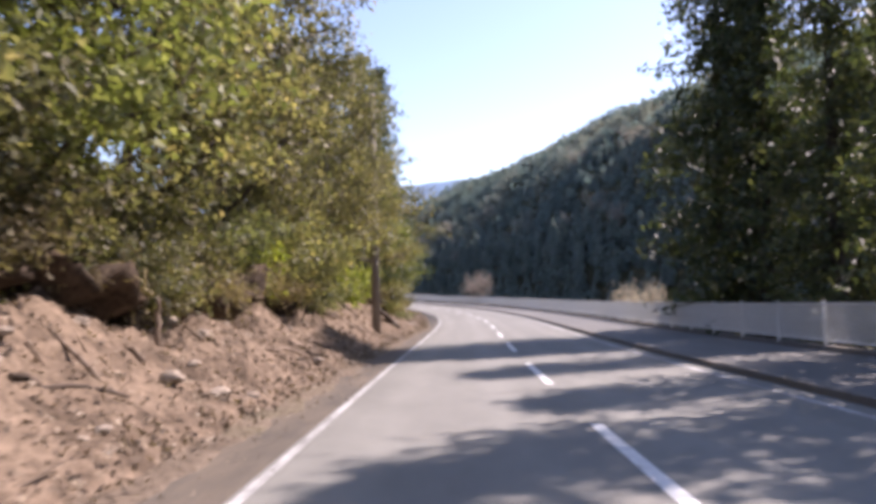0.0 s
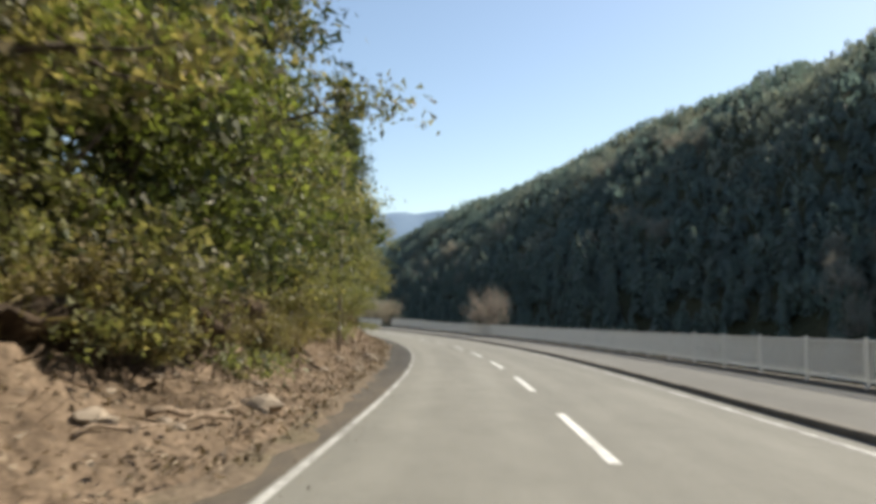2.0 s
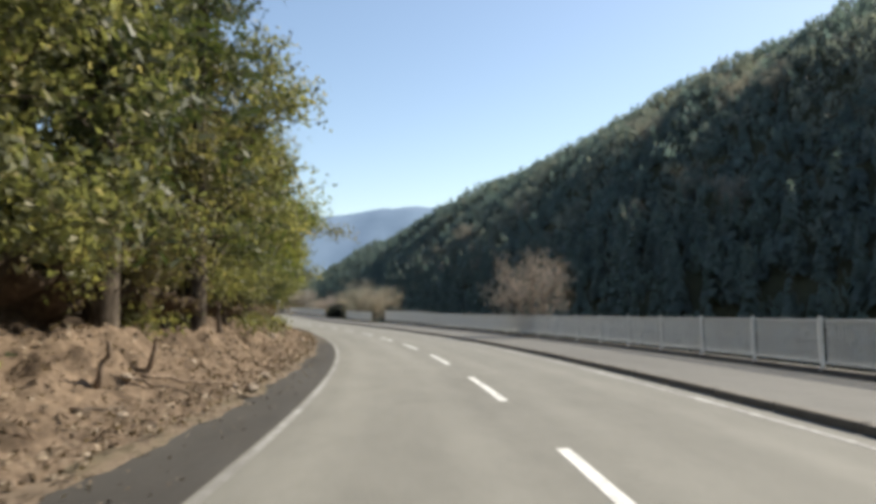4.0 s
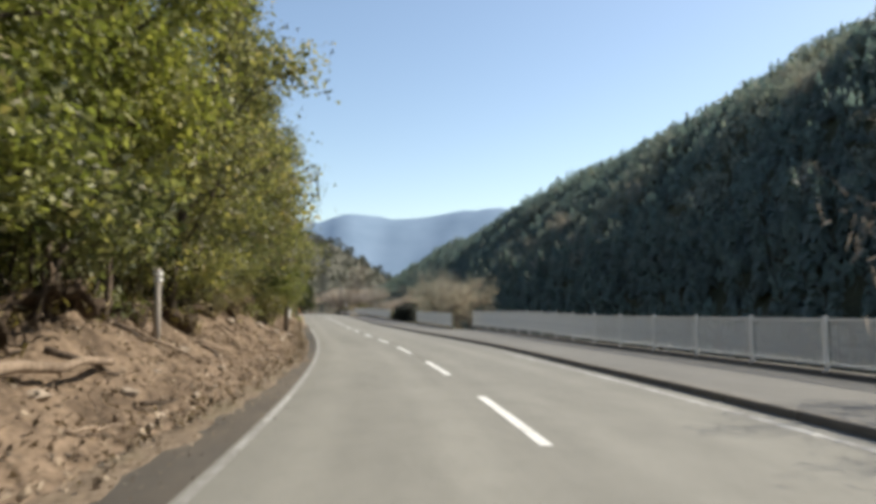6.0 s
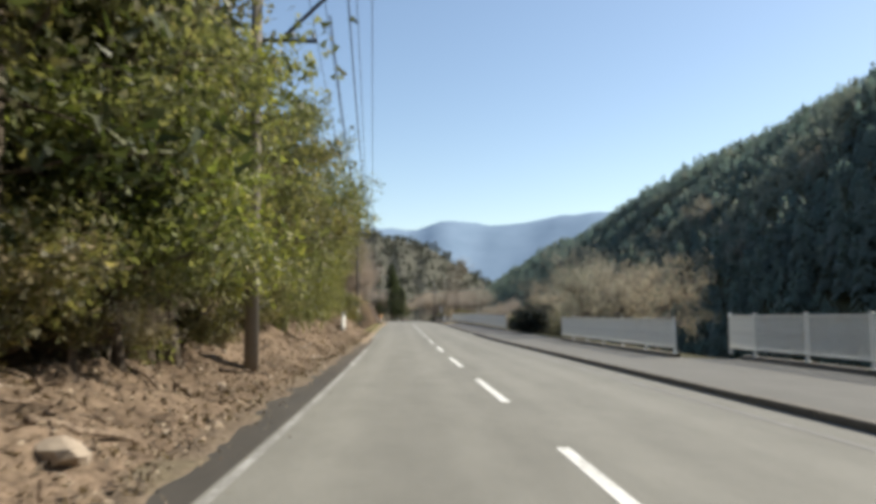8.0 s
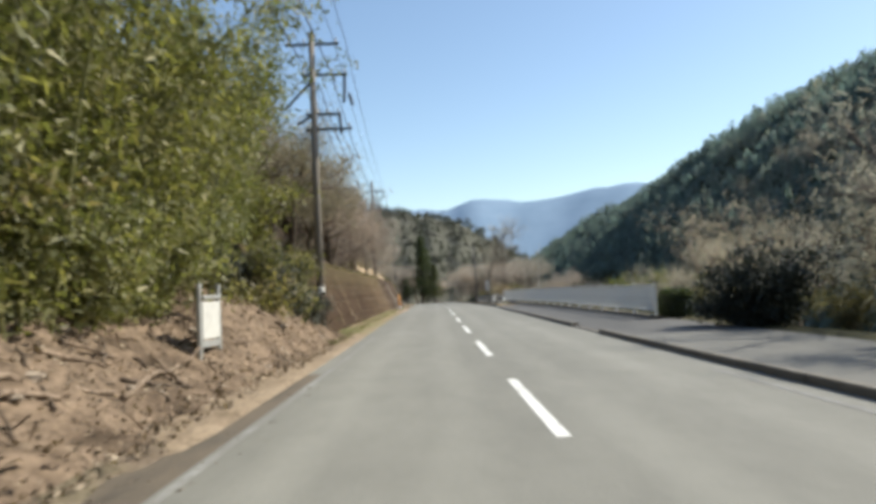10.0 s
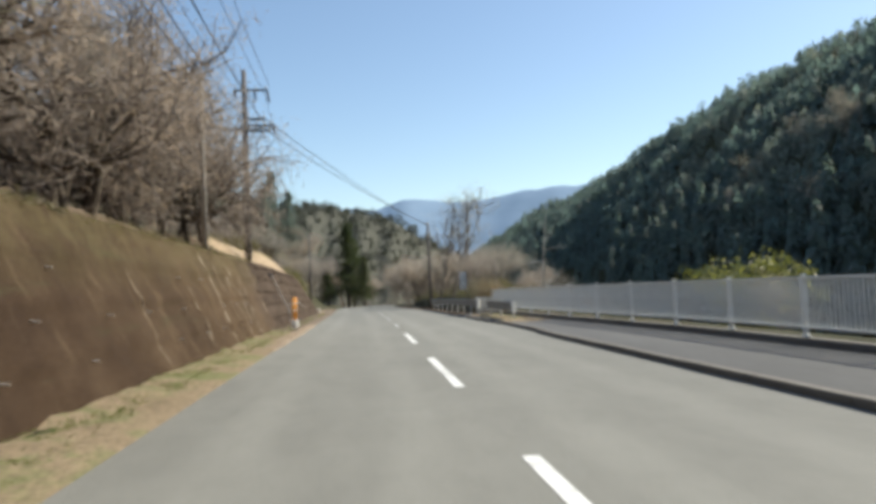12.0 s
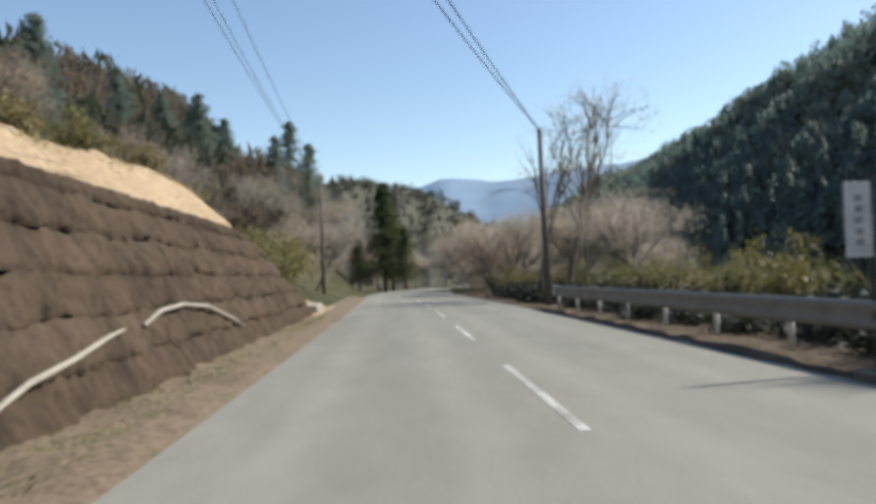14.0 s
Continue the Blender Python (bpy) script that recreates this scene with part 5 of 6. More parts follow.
    for i, (s0, d0, h0, k) in enumerate(((155.6, -6.1, 1.0, 1), (156.6, -5.7, 0.9, 1), (157.8, -5.5, 0.8, 0), (158.9, -5.5, 0.7, 1), (157.0, -6.0, 1.8, 1), (158.4, -5.9, 1.8, 0), (159.8, -5.8, 1.7, 1), (156.0, -6.6, 1.7, 0), (160.2, -5.6, 0.6, 0), (161.4, -5.5, 0.6, 0), (160.5, -5.85, 1.7, 1), (161.8, -5.85, 1.8, 1))):
        copy_thing(shade[k], stand(s0, d0, h0, 50 * i, 0.85))
    # Small dark shrubs added to blacken the shaded foot of the wall.
    for i, (s0, d0, h0) in enumerate(((159.6, -5.45, 0.45), (160.6, -5.4, 0.35), (161.5, -5.35, 0.3), (162.3, -5.35, 0.25))):
        copy_thing(shade[0], stand(s0, d0, h0, 80 * i, 0.48))
    clear(shade)
    bamboo = [bamboo_clump(320, 7.2, 26), shrub("bamboo_bush", 321, 1.2, 2.6, 260, 20, 0.085, M_BAMBOO, "bright yellow-green bush beyond the fence")]
    yellow = [shrub("yellow_green_bush", 325, 1.3, 2.4, 260, 20, 0.1, M_YELLOW, "bright yellow-green bush in the sun on the bank")]
    plant(yellow, [(-1.5, -7.3, 0, 1.0), (1.2, -7.8, 0, 0.9), (13, -7.3, 0, 1.0), (10.6, -8.2, 0, 1.1), (15.4, -8, 0, 0.9)], 27)
    clear(yellow)
    plant(bamboo, [(139.5, -7.6, 0), (142.3, -7.2, 0), (145, -7.6, 0), (147.6, -7.0, 0), (150.2, -7.3, 0), (152.6, -6.8, 0), (155, -7.3, 0), (157.4, -7.4, 0), (159.6, -7.9, 0), (144, -9.6, 0), (149, -9.8, 0), (154, -9.9, 0), (158.5, -10.2, 0), (134, -6.6, 0), (162, -7.2, 1)], 15, (0.9, 1.2))
    plant(bamboo, [(s0, rng.uniform(-7.4, -6.5), 1) for s0 in np.arange(141, 159.5, 1.7)], 35, (0.65, 0.95))
    plant(bamboo, [(207.5, 19.0, 1, 1.65)], 16)
    clear(bamboo)
    scrub = [shrub("riverside_scrub", 330, 1.5, 2.4, 240, 18, 0.085, M_SCRUB, "olive and straw-coloured scrub beyond the guard rail"), shrub("riverside_scrub", 331, 1.4, 3.0, 240, 18, 0.085, M_SCRUB, "olive and straw-coloured scrub beyond the guard rail")]
    plant(scrub, [(s0, 7.2 + rng.uniform(0, 3.0)) for s0 in np.arange(219, 262, 2.4)] + [(s0, 11 + rng.uniform(0, 5)) for s0 in np.arange(224, 262, 3.4)], 16, (0.55, 0.85))
    plant(scrub, [(157.2, 9.6, 1, 0.55), (162.6, 10.2, 0, 0.75), (166.5, 9.6, 1, 0.6)], 36)
    clear(scrub)
    bare = [bare_tree("bare_tree", 400 + i, h, "leafless tree with a dense haze of brown twigs", None, 3, "bare trees", 5, 17, 0.33, 0.8, slim=0.06, twig=0.19) for i, h in enumerate((7.5, 8.6, 6.5))]
    thin = [bare_tree("bare_tree", 430, 7.5, "rosy-grey leafless tree beside the far bend", M_ROSETWIG, 3, "bare trees", 4, 13, 0.46, 0.5, 0.018, M_PALEBARK, 0.06)]
    spots = [(s0 + rng.uniform(-1, 1), rng.uniform(-11, -7.6)) for s0 in np.arange(165.5, 203, 2.4)]
    spots += [(194.5, -8.9, 1, 1.0), (198.8, -8.8, 0, 1.15), (202.3, -9.0, 0, 1.0), (203.0, -11.0, 1, 0.95), (200.6, -10.2, 0, 1.1), (196.6, -9.6, 0, 1.15), (192.6, -9.2, 1, 1.1), (191.0, -8.6, 0, 1.15), (187.4, -8.0, 1, 1.0)]
    plant(bare, [q for q in spots if q[0] > 181], 17, (0.92, 1.25))
    budding = [bare_tree("budding_tree", 404 + i, h, "leafless tree with olive-grey budding twigs above the wall", M_BUDTWIG, 3, "bare trees", 5, 22, 0.33, 0.8, slim=0.075, twig=0.19) for i, h in enumerate((7.5, 8.4))]
    plant(budding, [q[:2] for q in spots if q[0] <= 181], 17, (0.95, 1.25))
    clear(budding)
    spots = [(s0, rng.uniform(-18, -11.5), rng.randrange(3), rng.uniform(0.75, 1.05) * (1 if s0 < 206 else 0.66)) for s0 in np.arange(164, 250, 3.0)]
    spots += [(s0 + rng.uniform(-2, 2), rng.uniform(-32, -17), rng.randrange(3), rng.uniform(0.55, 0.75)) for s0 in np.arange(190, 268, 5.0)]
    plant(bare, spots, 29, (0.75, 1.05))
    pale = [bare_tree("pale_bare_tree", 420 + i, h, "pale grey leafless tree beyond the fence", M_PALETWIG, 3, "bare trees", 6, 8, 0.4, 0.7, 0.02, M_PALEBARK) for i, h in enumerate((6.0, 7.5))]
    great = [bare_tree("great_bare_tree", 424, 15.0, "great pale tree with silvery twigs across the river", M_SILVER, 3, "bare trees", 7, 14, 0.36, 0.75, 0.02, M_PALEBARK, 0.16)]
    plant(pale, [(146.5, 12.8, 1, 0.8), (148, 11.0, 0, 1.0), (150.5, 12.4, 1, 0.82), (152, 10, 0, 1.0), (156, 10.8, 1, 0.95), (158.5, 12, 0, 1.0), (160, 13, 0, 0.8), (165.5, 12.5, 1, 0.65), (168.5, 10.6, 1, 0.72), (172.5, 12, 0, 0.8), (171, 14.5, 1, 0.7),
                 (180, 12.5, 0, 0.6), (186, 13, 1, 0.5), (192, 11.5, 0, 0.4)], 18)
    plant(pale, [(rng.uniform(135, 185), rng.uniform(60, 88), 1, rng.uniform(0.8, 1.2)) for _ in range(7)] + [(rng.uniform(205, 300), rng.uniform(58, 75), 1, rng.uniform(0.8, 1.2)) for _ in range(8)], 26)
    plant(great, [(83, 52, 0, 0.56), (88, 55, 0, 0.62), (79, 50, 0, 0.5), (93, 58, 0, 0.6), (86, 58, 0, 0.66)], 34)
    copy_thing(pale[0], stand(28.2, 10.2, float(ground_height(28.2, 10.2)), 70) @ Matrix.Scale(0.95, 4))
    clear(great)
    copy_thing(bare[2], stand(83.8, 8.3, float(ground_height(83.8, 8.3)) + 0.1, 20) @ Matrix.Diagonal((0.92, 0.92, 1.3, 1)))
    copy_thing(pale[0], stand(117.6, -6.2, 0.45, 40) @ Matrix.Scale(0.27, 4))
    copy_thing(pale[1], stand(118.9, -6.4, 0.45, 160) @ Matrix.Scale(0.24, 4))
    clear(pale)
    ahead = [(s0 + rng.uniform(-2, 2), d0 + rng.uniform(-2, 2)) for s0 in np.arange(262, 330, 9) for d0 in (-14, -9.5, 24, 30)]
    ahead += [(s0, d0) for s0 in np.arange(315, 345, 6) for d0 in np.arange(-6, 18, 5)] + [(s0, rng.uniform(8, 14)) for s0 in np.arange(236, 290, 4)] + [(s0, rng.uniform(1, 9) + 0.0035 * max(s0 - 262, 0) ** 2 + 4.5) for s0 in np.arange(262, 316, 3.5)]
    ahead += [(s0 + rng.uniform(-1, 1), 6.5 + rng.uniform(0, 5) + 0.0035 * max(s0 - 262, 0) ** 2) for s0 in np.arange(246, 300, 4)]
    plant(thin, ahead, 19, (0.95, 1.45))
    clear(thin)
    tall = [bare_tree("tall_bare_tree", 440, 11.5, "tall thin leafless tree with upright limbs", M_PALETWIG, 3, "bare trees", 4, 4, 0.55, 0.26, 0.0125, M_PALEBARK)]
    plant(tall, [(241, 8.8, 0, 1.15), (239, 7.6, 0, 1.02), (243, 6.8, 0, 1.08)], 20)
    white_tree(216.3, 10.1)
    clear(tall)
    clear(bare)
    dark = [cedar("cedar_tree", 260, 13, 3.3, "dark conifer standing where the road bends", None, 28, "conifers by the bend")]
    plant(dark, [(308, -0.8, 0, 1.22), (311, 0.4, 0, 1.0), (305, -4.6, 0, 0.62), (306.5, 2.0, 0, 0.72)], 21)
    clear(dark)
    # These take the haze-lifted hill colour, paler and bluer than near cedars.
    dark = [cedar("cedar_tree", 261, 13, 3.7, "dark conifer standing out on the brown slope", M_HAZYTREE, 20, "conifers on the slope")]
    plant(dark, [(329, -16, 0, 1.18), (302, -15.6, 0, 0.8), (316, -12, 0, 1.0), (258.8, -28, 0, 0.78), (295.5, -24, 0, 0.98), (283.8, -30, 0, 0.82), (301.8, -30, 0, 0.8), (312.8, -24, 0, 0.86), (299, -25.5, 0, 0.85)], 23)
    clear(dark)
    bush = [shrub("olive_bush", 375, 1.5, 2.6, 240, 16, 0.11, M_OLIVE, "dull green bush at the end of the sandy slope"), shrub("brown_bush", 376, 1.5, 2.2, 200, 16, 0.11, M_DRYGRASS, "brown scrubby bush at the end of the sandy slope")]
    plant(bush, [(235.5, -8.3, 0, 0.95), (238, -8.9, 0, 1.05), (242, -8.4, 0, 1.15), (247, -8.8, 0, 1.3), (251, -9.6, 0, 1.2), (231.5, -9.6, 1, 0.8), (228, -9.4, 1, 0.75), (224, -9.3, 1, 0.6), (220, -9.4, 0, 0.5), (216.5, -9.3, 1, 0.55), (212.5, -9.4, 1, 0.5)], 24)
    clear(bush)
    # Row added close behind the rail: near-black leaves, placed to shade the verge.
    verge = [shrub("low_dark_bush", 370, 0.75, 0.75, 110, 13, 0.1, M_DARKBUSH, "low dark bush behind the guard rail")]
    plant(verge, [(s0 + rng.uniform(-0.4, 0.4), rng.uniform(5.15, 6.3), 0, rng.uniform(0.9, 1.35)) for s0 in np.arange(211.5, 246, 1.15)], 33)
    clear(verge)
    straw_clump(210.2, 5.2, 2.3)
    straw_clump(211.3, 5.9, 2.0)
    clipped_hedge(165.0, 7.7)
    dark = [shrub("round_bush", 340, 1.1, 2.0, 420, 24, 0.085, M_DARKBUSH, "dark round bush beside the gap in the fence", "undergrowth")]
    plant(dark, [(158.8, 7.9, 0, 1.1)], 22)
    clear(dark)


# ---- the bank ----
def build_bank():
    ss, uu = np.arange(-60, 163.2, 0.25), np.linspace(1, 0, 26)
    sg, ug = np.meshgrid(ss, uu, indexing="ij")
    edge = bank_edge(sg)
    dg = -(edge + ug * (9.5 - edge))
    hg = np.minimum(bank_lift(sg, dg), np.where(sg > 154.5, 1.5, 99))
    hg = -0.06 + (hg + 0.06) * smooth(-0.01, 0.1, ug)
    n, m = sg.shape
    i = (np.arange(n - 1)[:, None] * m + np.arange(m - 1)[None]).ravel()
    v, f = places(sg, dg, hg).reshape(-1, 3), np.stack([i, i + 1, i + m + 1, i + m], -1)
    tagged(mesh_object("leaf_litter_bank", v, f, M_LITTER, soft=True), "sunlit bank of dry brown leaf litter", "bank", kind="structure")
    sg, ug = np.meshgrid(np.arange(-40, 146, 0.3), np.linspace(0, 1, 7), indexing="ij")
    dg = -bank_edge(sg) - 0.2 + ug * (0.46 + 0.13 * wavy(sg, 0 * sg, 2.6, 58) + 0.08 * wavy(sg, 0 * sg, 0.8, 59))
    hg = -0.012 - 0.02 * (-3.6 - dg) + 0.045 * (1 - ug) + 0.012 * wavy(sg, dg, 0.6, 60) * (1 - ug) + 0.006 - 0.05 * smooth(0.82, 1, ug)
    n, m = sg.shape
    i = (np.arange(n - 1)[:, None] * m + np.arange(m - 1)[None]).ravel()
    tagged(mesh_object("dirt_strip", places(sg, dg, hg).reshape(-1, 3), np.stack([i, i + 1, i + m + 1, i + m], -1), M_DIRT, soft=True), "brown dirt washed from the bank onto the shoulder", "dirt", kind="structure")
    ss, ds = np.arange(144, 166, 0.5), np.linspace(-4.6, -3.45, 6)
    v, f, uv = sheet(ss, ds, lambda s, d: 0.035 + 0.03 * wavy(s, d, 1.0, 55) * smooth(-3.6, -4.0, d) - 0.1 * smooth(-3.65, -3.45, d) - 0.1 * (1 - smooth(144, 146.5, s)) - 0.1 * smooth(163, 166, s))
    tagged(mesh_object("dirt_strip", v, f, M_PALEDIRT, soft=True), "bare tan dirt strip between bank and road", "dirt", kind="structure")
    ss, ds = np.arange(160, 199, 0.5), np.linspace(-4.95, -3.5, 7)
    v, f, uv = sheet(ss, ds, lambda s, d: 0.03 + 0.04 * wavy(s, d, 1.2, 53) * smooth(-3.7, -4.2, d) + 0.07 * smooth(-3.8, -4.8, d) - 0.06 * smooth(-3.7, -3.5, d))
    tagged(mesh_object("grass_verge", v, f, M_GRASS, soft=True), "narrow verge of dry grass and sand at the wall's foot", "verge", kind="structure")


def build_scarp():
    """The raw soil edge under the trees: an undercut face below an overhanging lip, ragged and broken by gaps."""
    ss, uu = np.arange(-18, 141, 0.16), np.linspace(0, 1, 15)
    sg, ug = np.meshgrid(ss, uu, indexing="ij")
    high = np.interp(sg, [-18, -15, -7, 0, 4, 8, 17, 22, 26, 34, 40, 46, 62, 70, 84, 92, 106, 122, 132, 141], [0, 0.9, 0.8, 0.6, 0.3, 0, 0, 1.15, 1.3, 1.1, 0.6, 0.95, 1.05, 0.6, 0.6, 0.5, 0.8, 1.25, 0.8, 0])
    high = np.clip(high * (1 + 0.3 * wavy(sg, 0 * sg, 4, 71) + 0.25 * wavy(sg, 0 * sg, 1.3, 72)), 0.0, 1.5)
    back = np.interp(sg, [22, 35, 48, 60, 72], [0, 0.75, 1.6, 0.8, 0])
    foot = -6.5 - back + 0.5 * smooth(19, 23, sg) * (1 - smooth(30, 36, sg)) + 0.25 * wavy(sg, 0 * sg, 3.1, 73)
    face, behind = np.clip(ug / 0.65, 0, 1), np.clip((ug - 0.65) / 0.35, 0, 1)
    dg = foot - 0.6 * np.sin(np.minimum(face * 1.25, 1) * 3.1416) * high ** 0.7 + 0.12 * face - behind * 1.5 + 0.07 * wavy(sg, ug * 2.5, 0.55, 74) + 0.04 * wavy(sg, ug * 2.5, 0.25, 76)
    hg = bank_lift(sg, foot) - 0.14 + high * face ** 0.85 + 0.06 * wavy(sg, ug * 2, 0.5, 75) * np.minimum(high * 3, 1) - behind * 0.3
    n, m = sg.shape
    i = (np.arange(n - 1)[:, None] * m + np.arange(m - 1)[None]).ravel()
    tagged(mesh_object("soil_scarp", places(sg, dg, hg).reshape(-1, 3), np.stack([i, i + m, i + m + 1, i + 1], -1), M_SCARP, soft=True), "raw dark soil edge undercut beneath the trees", "bank", kind="structure")
    rng = np.random.default_rng(77)
    k = rng.integers(0, n, 5200)
    lip = places(sg[k, 9], dg[k, 9] + rng.uniform(-0.5, 0.12, 5200), hg[k, 9] + rng.uniform(-0.28, 0.12, 5200))
    v, f = leaves(rng, lip, 1, (0.05, 0.05, 0.03), 0.16, 0.0, 0.12)
    tagged(mesh_object("hanging_roots", v, f, M_DRYGRASS), "dry roots and grass hanging over the soil edge", "roots", kind="stuff")


def build_dirt():
    ss, ds = np.arange(196, 262, 0.5), np.linspace(-5.0, -3.45, 7)
    v, f, uv = sheet(ss, ds, lambda s, d: 0.033 + 0.04 * wavy(s, d, 1.2, 53) * smooth(-3.7, -4.2, d) + 0.07 * smooth(-3.8, -4.8, d) - 0.07 * smooth(-3.7, -3.45, d) - 0.05 * (1 - smooth(196, 199, s)))
    tagged(mesh_object("dirt_strip", v, f, M_DIRT, soft=True), "bare tan dirt along the foot of the stone wall", "dirt", kind="structure")


def build_sand():
    ss, ds = np.arange(187, 212, 0.15), np.linspace(-4.35, -3.4, 14)
    v, f, uv = sheet(ss, ds, lambda s, d: 0.05 + 0.012 * wavy(s, d, 0.8, 57) - 0.1 * smooth(-3.7, -3.4, d + 0.05 * wavy(s, d, 1.2, 58)) - 0.1 * smooth(-3.9, -4.35, d + 0.12 * wavy(s, d, 2.0, 59)) - 0.1 * (1 - smooth(187, 192, s)) - 0.1 * smooth(203, 212, s))
    tagged(mesh_object("sand_strip", v, f, M_PALEDIRT, soft=True), "washed tan sand between verge and asphalt", "sand", kind="structure")


def bank_lift(s, d):
    return left_height(s, d) + 0.06 + 0.07 * wavy(s, d, 1.6, 51) + 0.05 * wavy(s, d, 0.7, 52) + 0.035 * wavy(s, d, 0.38, 57) + 0.17 * wavy(s, d, 1.1, 54) * smooth(-5.7, -6.6, d)


def stone_mesh(seed, size):
    r = random.Random(seed)
    bm = bmesh.new()
    bmesh.ops.create_icosphere(bm, subdivisions=2, radius=1.0)
    n = Vector((r.uniform(0, 50), r.uniform(0, 50), 0))
    cuts = [Vector((r.gauss(0, 1), r.gauss(0, 1), r.gauss(0, 1))).normalized() for _ in range(8)]
    for v in bm.verts:
        k = 1 + 0.3 * noise.noise(v.co * 1.3 + n) + 0.18 * noise.noise(v.co * 3.5 + n)
        for cut in cuts:
            over = v.co.dot(cut) - 0.72
            if over > 0:
                v.co -= cut * over
        v.co = Vector((v.co.x * k * size[0], v.co.y * k * size[1], v.co.z * k * size[2]))
    me = bpy.data.meshes.new("rock")
    bm.to_mesh(me)
    bm.free()
    me.materials.append(M_ROCK)
    return me


def branch(s0, d0, h0, s1, d1, h1, r, label, seed=0, mat=None, name="fallen_branch"):
    """A crooked stick or log from one place to another."""
    rng = np.random.default_rng(seed)
    a, b = np.array(at(s0, d0, h0)), np.array(at(s1, d1, h1))
    n = 7
    pts = [a + (b - a) * i / n + rng.normal(0, 0.025 * np.linalg.norm(b - a) ** 0.5, 3) * (0 if i in (0, n) else 1) for i in range(n + 1)]
    v, f = tube(pts, [r * (1 - 0.5 * i / n) for i in range(n + 1)], 8)
    f = list(f) + [tuple(range(8))[::-1], tuple(range(n * 8, n * 8 + 8))]
    tagged(mesh_object(name, v, f, mat or M_DEADWOOD, soft=True), label, "fallen wood", "dead wood on the bank")


def build_litter():
    rng = np.random.default_rng(91)
    n = 56000
    s, d = rng.uniform(-22, 163, n), 0.1 - rng.uniform(0, 1, n) ** 1.2 * 4.2
    d = d - bank_edge(s)
    c = places(s, d, bank_lift(s, d) + rng.uniform(0.0, 0.05, n))
    v, f = leaves(rng, c, 1, (0.02, 0.02, 0.01), 0.05, 1.6, 0.6)
    tagged(mesh_object("dry_leaves", v, f, M_DRYLEAF), "dry brown leaves strewn over the bank", "leaf litter", kind="stuff")
    n = 3800
    s = rng.uniform(-22, 150, n)
    d = -bank_edge(s) + 0.06 + rng.uniform(0, 1, n) ** 2.2 * 0.95
    v, f = leaves(rng, places(s, d, 0.0 + 0 * s), 1, (0.02, 0.02, 0.0), 0.028, 3.0, 0.6)
    tagged(mesh_object("fallen_leaves", v, f, M_DRYLEAF), "brown leaves blown onto the road shoulder", "leaf litter", kind="stuff")
    n = 2600
    s, d = rng.uniform(-22, 163, n), -4.3 - rng.uniform(0, 1, n) * 3.6
    c = places(s, d, bank_lift(s, d) + 0.04)
    v, f = leaves(rng, c, 1, (0.02, 0.02, 0.02), 0.3, 0.6, 0.05)
    tagged(mesh_object("twig_litter", v, f, M_DEADWOOD), "dead twigs lying in the leaf litter", "twigs", kind="stuff")
    n = 2600
    s = 160 + rng.uniform(0, 1, n) ** 1.6 * 70
    d = -4.85 + rng.uniform(0, 1, n) ** 1.6 * 0.75
    v, f = leaves(rng, places(s, d, 0.07 + 0 * s), 7, (0.07, 0.07, 0.02), 0.06, -0.5, 0.1)
    tagged(mesh_object("grass_blades", v, f, M_BLADE), "thin dry grass growing along the wall's foot", "grass", kind="stuff")
    n = 1100
    s = rng.uniform(203, 234, n)
    d = -8.5 + np.abs(rng.normal(0, 0.35, n)) + 0.2 * wavy(s, 0 * s, 2.5, 83)
    c = places(s, d, left_height(s, d) + 0.06)
    v, f = leaves(rng, c, 3, (0.12, 0.12, 0.05), 0.15, -0.6, 0.08)
    tagged(mesh_object("straw_grass", v, f, M_STRAW), "straw-coloured dead grass above the stone wall", "grass", kind="stuff")
    n = 3000
    s = rng.uniform(157, 202.5, n)
    d, h = wall_face(s, np.ones(n))
    c = places(s, d - 0.1 + rng.uniform(-0.35, 0.12, n), h + rng.uniform(-0.06, 0.05, n))
    v, f = leaves(rng, c, 4, (0.08, 0.1, 0.04), 0.1, -0.3, 0.08)
    tagged(mesh_object("wall_top_grass", v, f, M_DRYGRASS), "dry olive grass fringing the top of the wall", "grass", kind="stuff")
    stones = [stone_mesh(60 + i, sz) for i, sz in enumerate(((0.16, 0.2, 0.12), (0.1, 0.13, 0.08), (0.07, 0.09, 0.05)))]
    r = random.Random(17)
    spots = [(112.6, -4.7, 1.5), (109.6, -4.9, 1.5), (23.0, -4.75, 1.6), (107.6, -4.9, 1.4), (104.6, -5.6, 1.3), (41, -5.0, 1.3), (33.8, -4.7, 1.5), (36.5, -5.6, 1.2), (9, -4.6, 1.2), (-9.5, -4.6, 1.2), (154.5, -4.6, 1.2), (156.2, -4.9, 1.0), (152.2, -4.4, 0.9)]
    spots += [(r.uniform(-15, 162), r.uniform(-6.8, -4.3), r.uniform(0.5, 1.2)) for _ in range(170)]
    for s0, d0, k in spots:
        ob = new("rock", stones[r.randrange(3)] if k < 1.3 else stones[0])
        ob.matrix_basis = stand(s0, d0, float(bank_lift(s0, d0)) + 0.02 * k, r.uniform(0, 360)) @ Matrix.Scale(k, 4)
        tagged(ob, "rough tan rock lying in the dry leaves", "rock", "rocks on the bank")
    branch(15.1, -4.8, 0.3, 13.4, -6.0, 1.75, 0.16, "thick broken log leaning on the bank", 1, M_WOODPOLE, "log")
    branch(107.0, -5.9, 0.9, 108.4, -5.2, 0.62, 0.09, "pale barkless log on the bank", 3, None, "log")
    branch(79.6, -5.6, 0.95, 85.3, -5.45, 0.75, 0.1, "long pale barkless log lying along the bank", 2, None, "log")
